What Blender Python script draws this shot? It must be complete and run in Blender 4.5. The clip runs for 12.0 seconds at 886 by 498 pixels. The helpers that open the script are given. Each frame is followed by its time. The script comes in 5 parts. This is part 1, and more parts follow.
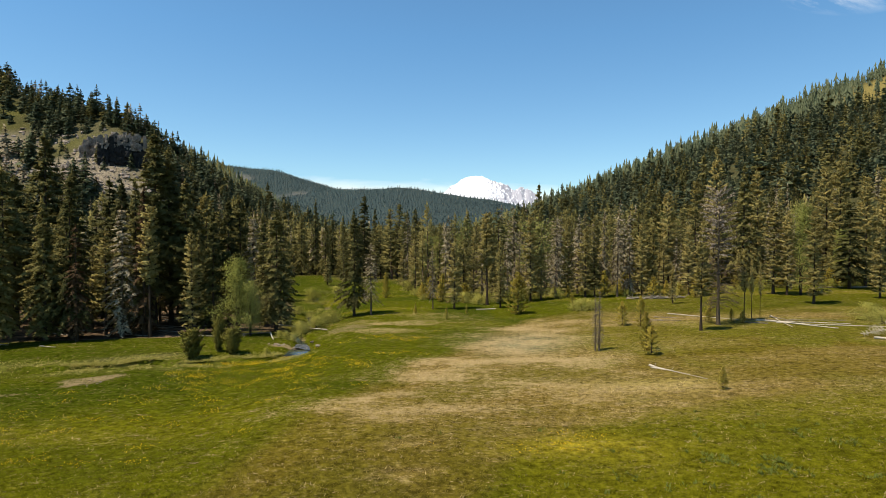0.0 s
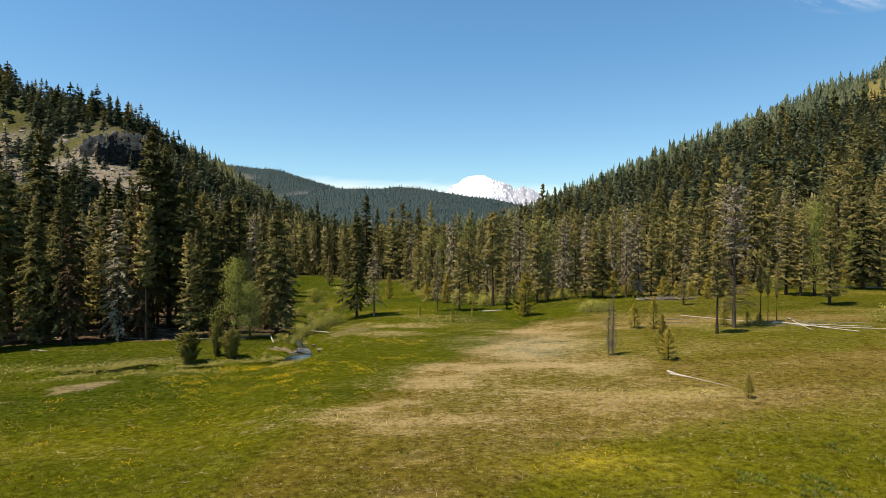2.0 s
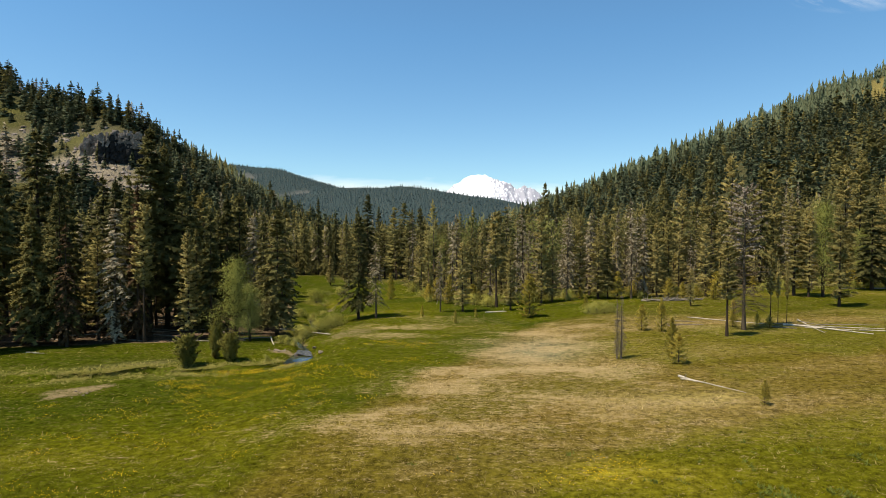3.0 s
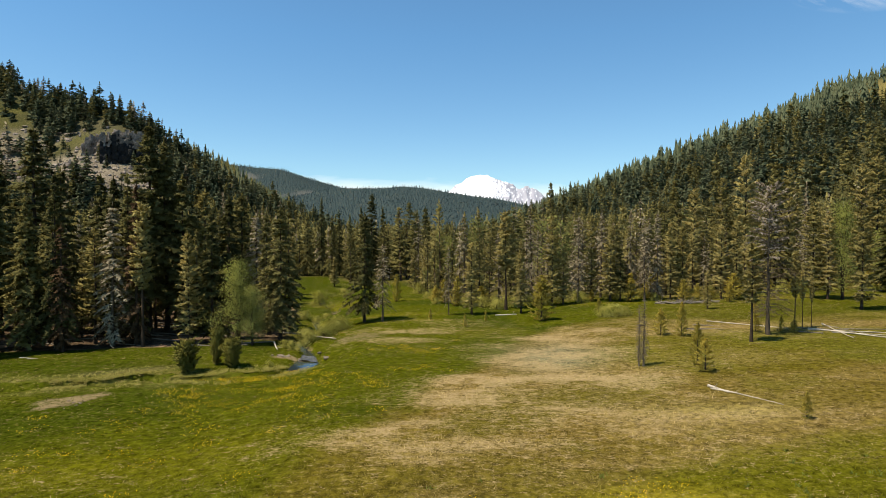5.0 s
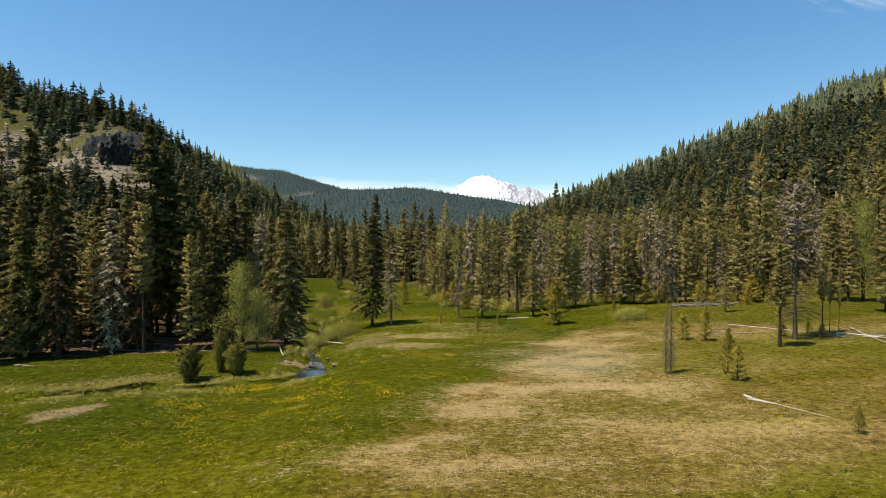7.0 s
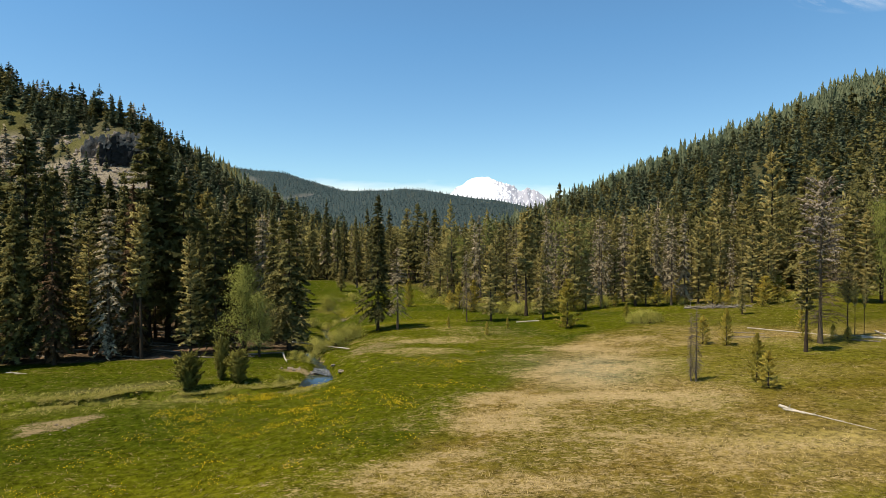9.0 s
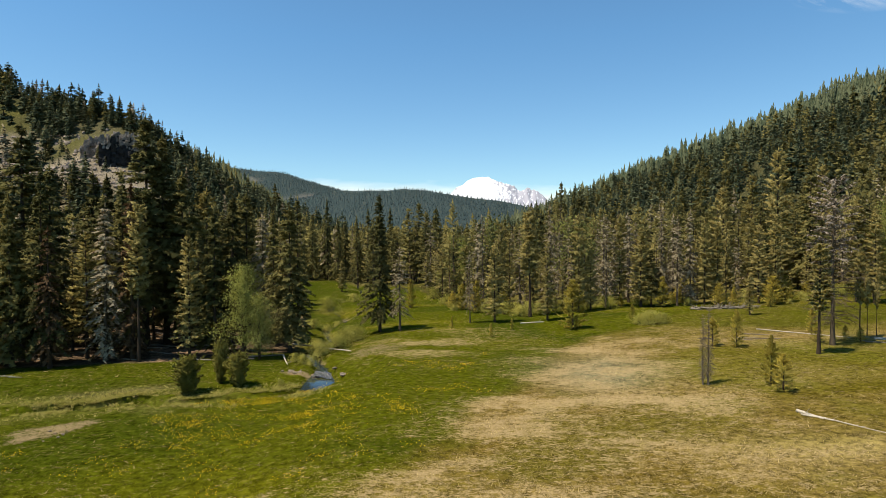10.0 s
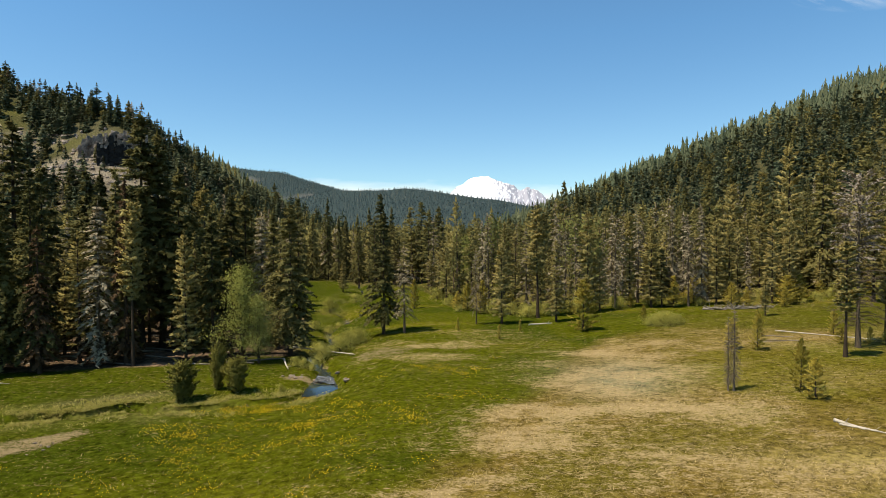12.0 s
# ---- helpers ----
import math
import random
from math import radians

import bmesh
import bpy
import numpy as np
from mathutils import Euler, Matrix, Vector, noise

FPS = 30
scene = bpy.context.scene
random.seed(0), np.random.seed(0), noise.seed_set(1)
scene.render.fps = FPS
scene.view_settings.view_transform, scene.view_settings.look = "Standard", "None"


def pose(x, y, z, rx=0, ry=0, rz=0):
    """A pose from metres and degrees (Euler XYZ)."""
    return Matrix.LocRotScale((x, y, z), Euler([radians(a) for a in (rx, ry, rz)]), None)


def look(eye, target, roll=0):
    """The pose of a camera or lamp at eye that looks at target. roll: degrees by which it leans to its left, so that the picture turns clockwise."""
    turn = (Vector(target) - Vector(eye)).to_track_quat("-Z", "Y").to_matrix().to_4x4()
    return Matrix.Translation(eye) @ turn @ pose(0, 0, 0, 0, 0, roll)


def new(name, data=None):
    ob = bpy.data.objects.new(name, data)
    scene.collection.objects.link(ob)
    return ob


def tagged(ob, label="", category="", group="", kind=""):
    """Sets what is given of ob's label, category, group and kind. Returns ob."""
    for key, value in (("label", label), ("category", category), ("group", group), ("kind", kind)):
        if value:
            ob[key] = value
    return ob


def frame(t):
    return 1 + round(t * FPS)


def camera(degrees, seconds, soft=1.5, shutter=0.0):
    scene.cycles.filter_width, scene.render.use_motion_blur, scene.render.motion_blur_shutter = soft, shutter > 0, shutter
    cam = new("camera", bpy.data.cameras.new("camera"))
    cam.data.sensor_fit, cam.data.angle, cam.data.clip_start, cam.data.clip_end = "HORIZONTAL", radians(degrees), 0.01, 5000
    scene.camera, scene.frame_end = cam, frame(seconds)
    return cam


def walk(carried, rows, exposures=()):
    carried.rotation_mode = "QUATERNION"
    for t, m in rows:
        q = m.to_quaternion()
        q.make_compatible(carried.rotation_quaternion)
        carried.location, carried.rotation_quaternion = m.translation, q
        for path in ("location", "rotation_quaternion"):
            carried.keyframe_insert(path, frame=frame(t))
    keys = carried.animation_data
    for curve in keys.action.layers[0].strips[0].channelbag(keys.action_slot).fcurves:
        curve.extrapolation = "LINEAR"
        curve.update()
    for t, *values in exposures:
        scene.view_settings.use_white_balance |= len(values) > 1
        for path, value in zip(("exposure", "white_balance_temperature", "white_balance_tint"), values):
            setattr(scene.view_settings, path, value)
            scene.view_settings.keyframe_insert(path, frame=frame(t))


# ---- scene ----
EXPOSURE, KELVIN, TINT, SKY, SUN = 0.42, 7300.0, 10.0, 0.108, 5.0
cam = camera(75.0, 12.0, soft=0.8)
walk(cam, [
    (0, pose(0.359, 1.225, 11.753, 88.586, -0.163, 0.126)),
    (0.5, pose(0.207, 1.771, 11.750, 88.581, -0.118, 0.174)),
    (1, pose(0.088, 2.333, 11.758, 88.565, -0.109, 0.210)),
    (1.5, pose(-0.025, 2.952, 11.771, 88.551, -0.105, 0.257)),
    (2, pose(-0.127, 3.576, 11.789, 88.520, -0.121, 0.295)),
    (2.5, pose(-0.269, 4.233, 11.829, 88.474, -0.134, 0.343)),
    (3, pose(-0.427, 4.932, 11.867, 88.459, -0.158, 0.395)),
    (5, pose(-1.372, 7.603, 11.876, 88.495, -0.164, 0.603)),
    (5.5, pose(-1.699, 8.284, 11.873, 88.506, -0.185, 0.628)),
    (6, pose(-2.014, 8.920, 11.875, 88.534, -0.144, 0.670)),
    (6.5, pose(-2.339, 9.523, 11.871, 88.561, -0.102, 0.689)),
    (7, pose(-2.629, 10.148, 11.871, 88.586, -0.056, 0.717)),
    (9, pose(-3.682, 12.574, 11.818, 88.710, 0.090, 0.696)),
    (9.5, pose(-3.873, 13.192, 11.798, 88.719, 0.124, 0.700)),
    (10, pose(-4.070, 13.792, 11.784, 88.730, 0.161, 0.707)),
    (10.5, pose(-4.242, 14.400, 11.775, 88.711, 0.203, 0.720)),
    (11, pose(-4.420, 15.024, 11.745, 88.704, 0.233, 0.716)),
    (11.5, pose(-4.606, 15.649, 11.715, 88.697, 0.271, 0.703)),
    (12, pose(-4.830, 16.260, 11.684, 88.679, 0.278, 0.684)),
], exposures=[(0.0, EXPOSURE, KELVIN, TINT), (12.0, EXPOSURE, KELVIN, TINT)])

# ---- daylight: high sun from the valley's left side, clear sky with thin cloud ----
SUN_EL, SUN_TO = 66.0, Vector((-1.0, -0.5, 0.0)).normalized()
world = bpy.data.worlds.new("sky")
scene.world = world
world.use_nodes = True


class Nodes:
    """Short-hand for wiring nodes."""

    def __init__(self, tree):
        self.tree = tree
        tree.nodes.clear()

    def add(self, kind, ins=None):
        n = self.tree.nodes.new(kind)
        for k, v in (ins or {}).items():
            if isinstance(v, bpy.types.NodeSocket):
                self.tree.links.new(v, n.inputs[k])
            else:
                n.inputs[k].default_value = v
        return n

    def math(self, op, a, b=0.5, c=0.5, clamp=False):
        n = self.add("ShaderNodeMath", {0: a, 1: b, 2: c})
        n.operation, n.use_clamp = op, clamp
        return n.outputs[0]

    def mix(self, fac, a, b, blend="MIX"):
        n = self.tree.nodes.new("ShaderNodeMix")
        n.data_type, n.blend_type = "RGBA", blend
        for k, v in ((0, fac), (6, a), (7, b)):
            if isinstance(v, bpy.types.NodeSocket):
                self.tree.links.new(v, n.inputs[k])
            else:
                n.inputs[k].default_value = v
        return n.outputs[2]

    def attribute(self, name, out):
        n = self.add("ShaderNodeAttribute")
        n.attribute_name = name
        return n.outputs[out]

    def span(self, v, a, b, c=0.0, d=1.0):
        return self.add("ShaderNodeMapRange", {0: v, 1: a, 2: b, 3: c, 4: d}).outputs[0]

    def noise(self, vec, scale, detail=4.0, rough=0.55):
        return self.add("ShaderNodeTexNoise", {"Vector": vec, "Scale": scale, "Detail": detail, "Roughness": rough}).outputs[0]


def sky_world():
    n = Nodes(world.node_tree)
    sky = n.add("ShaderNodeTexSky")
    sky.sky_type, sky.sun_disc, sky.sun_elevation, sky.sun_rotation = "NISHITA", False, radians(SUN_EL), math.atan2(SUN_TO.x, SUN_TO.y)
    sky.altitude, sky.air_density, sky.dust_density, sky.ozone_density = 1500.0, 1.0, 0.6, 1.6
    way = n.add("ShaderNodeTexCoord").outputs["Generated"]
    sep = n.add("ShaderNodeSeparateXYZ", {0: way})
    x, y, z = sep.outputs
    ahead = n.math("MAXIMUM", y, 0.05)
    u, v = n.math("DIVIDE", x, ahead), n.math("DIVIDE", z, ahead)
    # thin cloud bank low behind the ridges
    flat = n.add("ShaderNodeCombineXYZ", {0: n.math("MULTIPLY", u, 6.0), 1: n.math("MULTIPLY", v, 30.0), 2: 0.0}).outputs[0]
    wisp = n.noise(flat, 1.6, 5.0)
    top = n.math("ADD", n.math("MULTIPLY", u, -0.040), 0.076)
    low = n.span(n.math("SUBTRACT", n.math("ADD", top, n.math("MULTIPLY", wisp, 0.035)), v), 0.0, 0.03)
    # feathery wisps high on the right
    feather = n.add("ShaderNodeCombineXYZ", {0: n.math("MULTIPLY", u, 5.0), 1: n.math("MULTIPLY", n.math("SUBTRACT", v, n.math("MULTIPLY", u, -0.3)), 16.0), 2: 2.0}).outputs[0]
    fine = n.span(n.noise(feather, 1.5, 8.0, 0.65), 0.46, 0.75)
    du, dv = n.math("SUBTRACT", u, 0.68), n.math("SUBTRACT", v, 0.425)
    spot = n.math("ADD", n.math("MULTIPLY", n.math("MULTIPLY", du, du), 55.0), n.math("MULTIPLY", n.math("MULTIPLY", dv, dv), 420.0))
    high = n.math("MULTIPLY", fine, n.math("SUBTRACT", 1.0, spot, clamp=True))
    cloud = n.math("MULTIPLY", n.math("MAXIMUM", n.math("MULTIPLY", low, 0.65), n.math("MULTIPLY", high, 0.6)), n.math("GREATER_THAN", y, 0.06))
    hue = n.mix(n.span(z, 0.04, 0.32), (0.80, 1.03, 1.10, 1), (0.66, 1.12, 1.32, 1))
    deep = n.mix(1.0, sky.outputs[0], hue, "MULTIPLY")
    colour = n.mix(cloud, deep, (8.5, 9.0, 9.3, 1))
    bg = n.add("ShaderNodeBackground", {0: colour, 1: SKY})
    n.add("ShaderNodeOutputWorld", {0: bg.outputs[0]})


sky_world()
sun = new("sun", bpy.data.lights.new("sun", "SUN"))
sun.data.energy, sun.data.angle, sun.data.color = SUN, radians(0.53), (1.0, 0.95, 0.87)
to_sun = SUN_TO * math.cos(radians(SUN_EL)) + Vector((0, 0, math.sin(radians(SUN_EL))))
sun.matrix_world = look(to_sun * 300, (0, 0, 0))


# ---- materials ----
def material(name):
    m = bpy.data.materials.new(name)
    m.use_nodes = True
    return m, Nodes(m.node_tree)


def finish(n, colour, rough=0.85, bump=None, spec=0.3, strength=0.5, dist=0.05, through_light=0.0):
    ins = {"Base Color": colour, "Roughness": rough, "Specular IOR Level": spec}
    if bump is not None:
        ins["Normal"] = n.add("ShaderNodeBump", {"Height": bump, "Strength": strength, "Distance": dist}).outputs[0]
    shader = n.add("ShaderNodeBsdfPrincipled", ins).outputs[0]
    if through_light:
        thin = n.add("ShaderNodeBsdfTranslucent", {"Color": colour}).outputs[0]
        shader = n.add("ShaderNodeMixShader", {0: through_light, 1: shader, 2: thin}).outputs[0]
    n.add("ShaderNodeOutputMaterial", {0: shader})


def leaf_material(name, dark, light, joined=False, glow_through=0.30):
    """Needles and leaves: hue varies tree by tree and spray by spray."""
    m, n = material(name)
    own = n.attribute("tint", "Fac") if joined else n.add("ShaderNodeObjectInfo").outputs["Random"]
    spray = n.add("ShaderNodeNewGeometry").outputs["Random Per Island"]
    mixv = n.math("ADD", n.math("MULTIPLY", own, 0.85 if joined else 0.76), n.math("MULTIPLY", spray, 0.15 if joined else 0.24))
    c = n.mix(mixv, (*dark, 1), (*light, 1))
    finish(n, c, 0.8, spec=0.08, through_light=glow_through)
    return m


def bark_material(name, dark, light, scale=3.0):
    m, n = material(name)
    at = n.add("ShaderNodeTexCoord").outputs["Object"]
    stretched = n.add("ShaderNodeMapping", {0: at, 3: (6.0, 6.0, 1.0)}).outputs[0]
    grain = n.noise(stretched, scale, 6.0, 0.7)
    blotch = n.noise(at, 0.6, 3.0)
    c = n.mix(n.span(n.math("ADD", n.math("MULTIPLY", grain, 0.7), n.math("MULTIPLY", blotch, 0.3)), 0.35, 0.65), (*dark, 1), (*light, 1))
    finish(n, c, 0.9, grain, 0.2, 0.6, 0.03)
    return m


FIR = (0.068, 0.068, 0.024), (0.245, 0.208, 0.068)
PINE = (0.235, 0.195, 0.062), (0.480, 0.385, 0.142)
# hillside firs: green paled and blued to stand for haze
HILL_HAZY = (0.054, 0.076, 0.043), (0.158, 0.168, 0.087)
YOUNG = (0.265, 0.215, 0.036), (0.530, 0.410, 0.080)
DYING = (0.185, 0.150, 0.088), (0.375, 0.308, 0.195)
LEAF = (0.160, 0.175, 0.036), (0.345, 0.340, 0.090)
# distant firs: aerial haze is put into the needle colour as blue
DISTANT_HAZY = (0.046, 0.076, 0.082), (0.104, 0.142, 0.140)
needles = {"fir": leaf_material("fir_needles", *FIR), "pine": leaf_material("pine_needles", *PINE),
           "dying": leaf_material("grey_brown_needles", *DYING, glow_through=0.1), "rusty": leaf_material("rusty_brown_needles", (0.075, 0.046, 0.024), (0.190, 0.112, 0.052), glow_through=0.15), "fan": leaf_material("bleached_twig_ends", (0.190, 0.152, 0.112), (0.390, 0.325, 0.250), glow_through=0.1), "young": leaf_material("young_pine_needles", *YOUNG), "shrubby": leaf_material("dense_pine_needles", (0.105, 0.102, 0.022), (0.235, 0.212, 0.048)), "broadleaf": leaf_material("fresh_leaves", *LEAF, glow_through=0.35)}
far_needles = {"fir": leaf_material("far_fir_needles", *FIR, joined=True, glow_through=0.3), "pine": leaf_material("far_pine_needles", (0.170, 0.150, 0.050), (0.395, 0.330, 0.116), joined=True, glow_through=0.42),
               "dying": leaf_material("far_grey_needles", *DYING, joined=True, glow_through=0.1), "broadleaf": leaf_material("far_leaves", (0.120, 0.132, 0.034), (0.250, 0.240, 0.072), joined=True, glow_through=0.35)}
far_needles["hill"] = leaf_material("hazy_hillside_needles", *HILL_HAZY, joined=True, glow_through=0.25)
far_needles["distant"] = leaf_material("hazy_distant_needles", *DISTANT_HAZY, joined=True)
bark = bark_material("grey_brown_bark", (0.024, 0.016, 0.010), (0.078, 0.052, 0.031))
dead_bark = bark_material("weathered_grey_wood", (0.050, 0.036, 0.022), (0.160, 0.118, 0.075))
brown_dead = bark_material("dry_brown_dead_wood", (0.080, 0.059, 0.040), (0.215, 0.168, 0.120))
log_wood = bark_material("bleached_log_wood", (0.27, 0.225, 0.165), (0.60, 0.52, 0.40))
grey_log = bark_material("weathered_grey_log_wood", (0.105, 0.085, 0.062), (0.290, 0.242, 0.185))
willow_leaf = leaf_material("willow_leaves", (0.265, 0.255, 0.046), (0.46, 0.415, 0.108), glow_through=0.35)
tuft_leaf, _n = material("grass_blades")
finish(_n, _n.attribute("cover", "Color"), 0.9, spec=0.0, through_light=0.45)
petal, _n = material("yellow_petals")
finish(_n, _n.mix(_n.add("ShaderNodeNewGeometry").outputs["Random Per Island"], (0.80, 0.43, 0.004, 1), (0.85, 0.60, 0.01, 1)), 0.6, through_light=0.2)


def ground_material():
    """Vegetation and soil: large colour areas from the cover, broken up by tufts and clumps at several sizes."""
    m, n = material("meadow_and_forest_floor")
    at = n.add("ShaderNodeTexCoord").outputs["Object"]
    cover = n.attribute("cover", "Color")
    clump, tuft, blade = n.noise(at, 1.3, 5.0, 0.65), n.noise(at, 2.6, 5.0, 0.7), n.noise(n.add("ShaderNodeMapping", {0: at, 3: (1.0, 0.55, 1.0)}).outputs[0], 15.0, 4.0, 0.8)
    grain = n.math("ADD", n.math("ADD", n.math("MULTIPLY", clump, 0.40), n.math("MULTIPLY", tuft, 0.45)), n.math("MULTIPLY", blade, 0.15))
    hue = n.add("ShaderNodeSeparateColor", {0: cover}).outputs
    dryness = n.span(n.math("SUBTRACT", hue[0], hue[1]), 0.005, 0.030)
    lush = n.span(grain, 0.37, 0.63, 0.38, 1.44)
    k = n.math("ADD", lush, n.math("MULTIPLY", dryness, n.math("SUBTRACT", n.span(grain, 0.39, 0.61, 0.42, 1.52), lush)))
    grey = n.add("ShaderNodeCombineColor", {0: k, 1: k, 2: k}).outputs[0]
    c = n.mix(1.0, cover, grey, "MULTIPLY")
    strands = n.add("ShaderNodeMapping", {0: at, 3: (0.78, 1.20, 1.0)}).outputs[0]
    swirl = n.add("ShaderNodeTexNoise", {"Vector": n.add("ShaderNodeMapping", {0: at, 3: (0.8, 2.0, 1.0)}).outputs[0], "Scale": 3.2, "Detail": 5.0, "Roughness": 0.75, "Distortion": 1.6}).outputs[0]
    ragged = n.math("SUBTRACT", n.math("ADD", n.math("MULTIPLY", n.noise(strands, 1.1, 6.0, 0.75), 0.35), n.math("MULTIPLY", swirl, 0.65)), 0.5)
    pale = n.math("ADD", n.attribute("pale", "Fac"), n.math("MULTIPLY", ragged, 6.4))
    straw = n.mix(n.noise(at, 5.0, 4.0, 0.7), (0.185, 0.130, 0.057, 1), (0.425, 0.315, 0.158, 1))
    c = n.mix(n.span(pale, 0.48, 0.76, 0.0, 0.90), c, straw)
    fleck = n.noise(strands, 2.3, 6.0, 0.75)
    c = n.mix(n.math("MULTIPLY", n.math("MULTIPLY", n.span(fleck, 0.56, 0.66, 0.0, 0.65), n.math("MULTIPLY_ADD", dryness, 0.55, 0.45)), n.attribute("open", "Fac")), c, n.mix(dryness, (0.27, 0.225, 0.045, 1), (0.31, 0.222, 0.090, 1)))
    bare = n.math("ADD", n.attribute("bare", "Fac"), n.math("MULTIPLY", ragged, 2.8))
    soil = n.mix(n.noise(at, 4.0, 5.0, 0.7), (0.125, 0.092, 0.046, 1), (0.255, 0.192, 0.100, 1))
    c = n.mix(n.span(bare, 0.45, 0.62), c, soil)
    finish(n, c, 1.0, grain, 0.0, 0.8, 0.2)
    return m


def rock_material():
    m, n = material("shade_dark_volcanic_rock")
    at = n.add("ShaderNodeTexCoord").outputs["Object"]
    cells = n.add("ShaderNodeTexVoronoi", {"Vector": at, "Scale": 0.35})
    cells.feature = "DISTANCE_TO_EDGE"
    cracks = cells.outputs[0]
    big, small = n.noise(at, 0.15, 6.0, 0.7), n.noise(at, 1.2, 6.0, 0.7)
    # near-black tones: the face's shade is put into the rock colour
    c = n.mix(n.span(n.math("ADD", n.math("MULTIPLY", big, 0.5), n.math("MULTIPLY", small, 0.5)), 0.38, 0.62), (0.008, 0.008, 0.009, 1), (0.046, 0.041, 0.037, 1))
    c = n.mix(n.span(cracks, 0.0, 0.25, 0.7, 0.0), c, (0.03, 0.028, 0.025, 1))
    finish(n, c, 0.9, small, 0.2, 1.0, 0.6)
    return m


def snow_material():
    """Snow with darker rock ribs showing on steep faces, the rock paled bluish for haze."""
    m, n = material("snow_and_hazy_rock")
    at = n.add("ShaderNodeTexCoord").outputs["Object"]
    rocky = n.attribute("rocky", "Fac")
    r = n.math("ADD", rocky, n.math("MULTIPLY", n.math("SUBTRACT", n.noise(n.add("ShaderNodeMapping", {0: at, 3: (1.0, 0.3, 0.6)}).outputs[0], 0.06, 8.0, 0.7), 0.5), 2.0))
    c = n.mix(n.span(r, 0.5, 0.62), (0.86, 0.88, 0.92, 1), (0.33, 0.33, 0.37, 1))
    finish(n, c, 0.7, n.noise(at, 0.03, 6.0), 0.2, 0.4, 8.0)
    return m


def water_material():
    m, n = material("clear_stream_water")
    at = n.add("ShaderNodeTexCoord").outputs["Object"]
    ripple = n.noise(n.add("ShaderNodeMapping", {0: at, 3: (1.0, 0.5, 1.0)}).outputs[0], 5.0, 3.0)
    bump = n.add("ShaderNodeBump", {"Height": ripple, "Strength": 0.25, "Distance": 0.03}).outputs[0]
    p = n.add("ShaderNodeBsdfPrincipled", {"Base Color": (0.02, 0.03, 0.03, 1), "Roughness": 0.06, "IOR": 1.33, "Normal": bump})
    n.add("ShaderNodeOutputMaterial", {0: p.outputs[0]})
    return m


ground_mat, rock_mat, snow_mat, water_mat = ground_material(), rock_material(), snow_material(), water_material()


# ---- land form ----
def step(a, b, v):
    t = np.clip((v - a) / (b - a), 0, 1)
    return t * t * (3 - 2 * t)


def grain2(x, y, size, seed=0):
    """Smooth random field in 0..1 with bumps of about the given size in metres."""
    x, y = np.asarray(x, float) / size + seed * 17.31, np.asarray(y, float) / size - seed * 9.77
    i, j = np.floor(x), np.floor(y)
    fx, fy = x - i, y - j
    fx, fy = fx * fx * (3 - 2 * fx), fy * fy * (3 - 2 * fy)

    def h(a, b):
        s = np.sin(a * 127.1 + b * 311.7 + seed * 74.7) * 43758.5453
        return s - np.floor(s)

    return (h(i, j) * (1 - fx) + h(i + 1, j) * fx) * (1 - fy) + (h(i, j + 1) * (1 - fx) + h(i + 1, j + 1) * fx) * fy


def fractal(x, y, size, seed=0, octaves=4):
    return sum(grain2(x, y, size / 2**k, seed + k) * 0.5 ** (k + 1) for k in range(octaves)) / (1 - 0.5**octaves)


def along(x, y, line):
    """Distance from a polyline of (x, y, value) and the value at the nearest place on it."""
    best, val = np.full(np.shape(x), 1e9), np.zeros(np.shape(x))
    for (ax, ay, av), (bx, by, bv) in zip(line, line[1:]):
        dx, dy = bx - ax, by - ay
        t = np.clip(((x - ax) * dx + (y - ay) * dy) / (dx * dx + dy * dy), 0, 1)
        d = np.hypot(x - ax - t * dx, y - ay - t * dy)
        val = np.where(d < best, av + t * (bv - av), val)
        best = np.minimum(best, d)
    return best, val


def tent(x, y, line, slope):
    out = np.full(np.shape(x), -1e9)
    for a, b in zip(line, line[1:]):
        d, v = along(x, y, (a, b))
        out = np.maximum(out, v - slope * d)
    return out


LEFT_RIDGE = [(-800, 520, 260), (-520, 430, 190), (-310, 395, 128), (-250, 372, 101), (-198, 352, 87), (-203, 420, 78), (-204, 480, 78), (-205, 545, 70), (-196, 600, 53), (-183, 660, 32), (-175, 740, 10)]
RIGHT_RIDGE = [(1300, 500, 470), (800, 640, 318), (560, 730, 210), (394, 773, 132), (270, 850, 88), (190, 960, 58), (110, 1150, 25)]
FAR_RIDGE = [(-2600, 3300, 560), (-1650, 3100, 420), (-1128, 3000, 379), (-1046, 3000, 371), (-1002, 3000, 362), (-928, 3000, 359), (-869, 3000, 353), (-796, 3000, 330), (-723, 3000, 307), (-649, 3000, 286), (-576, 3000, 262), (-300, 3000, 215), (200, 3000, 170)]
NEAR_RIDGE = [(-620, 2000, 120), (-451, 1960, 163), (-375, 1950, 174), (-222, 1950, 177), (-147, 1950, 180), (-71, 1950, 174), (5, 1950, 159), (100, 1950, 144), (195, 1950, 129), (520, 1900, 72)]
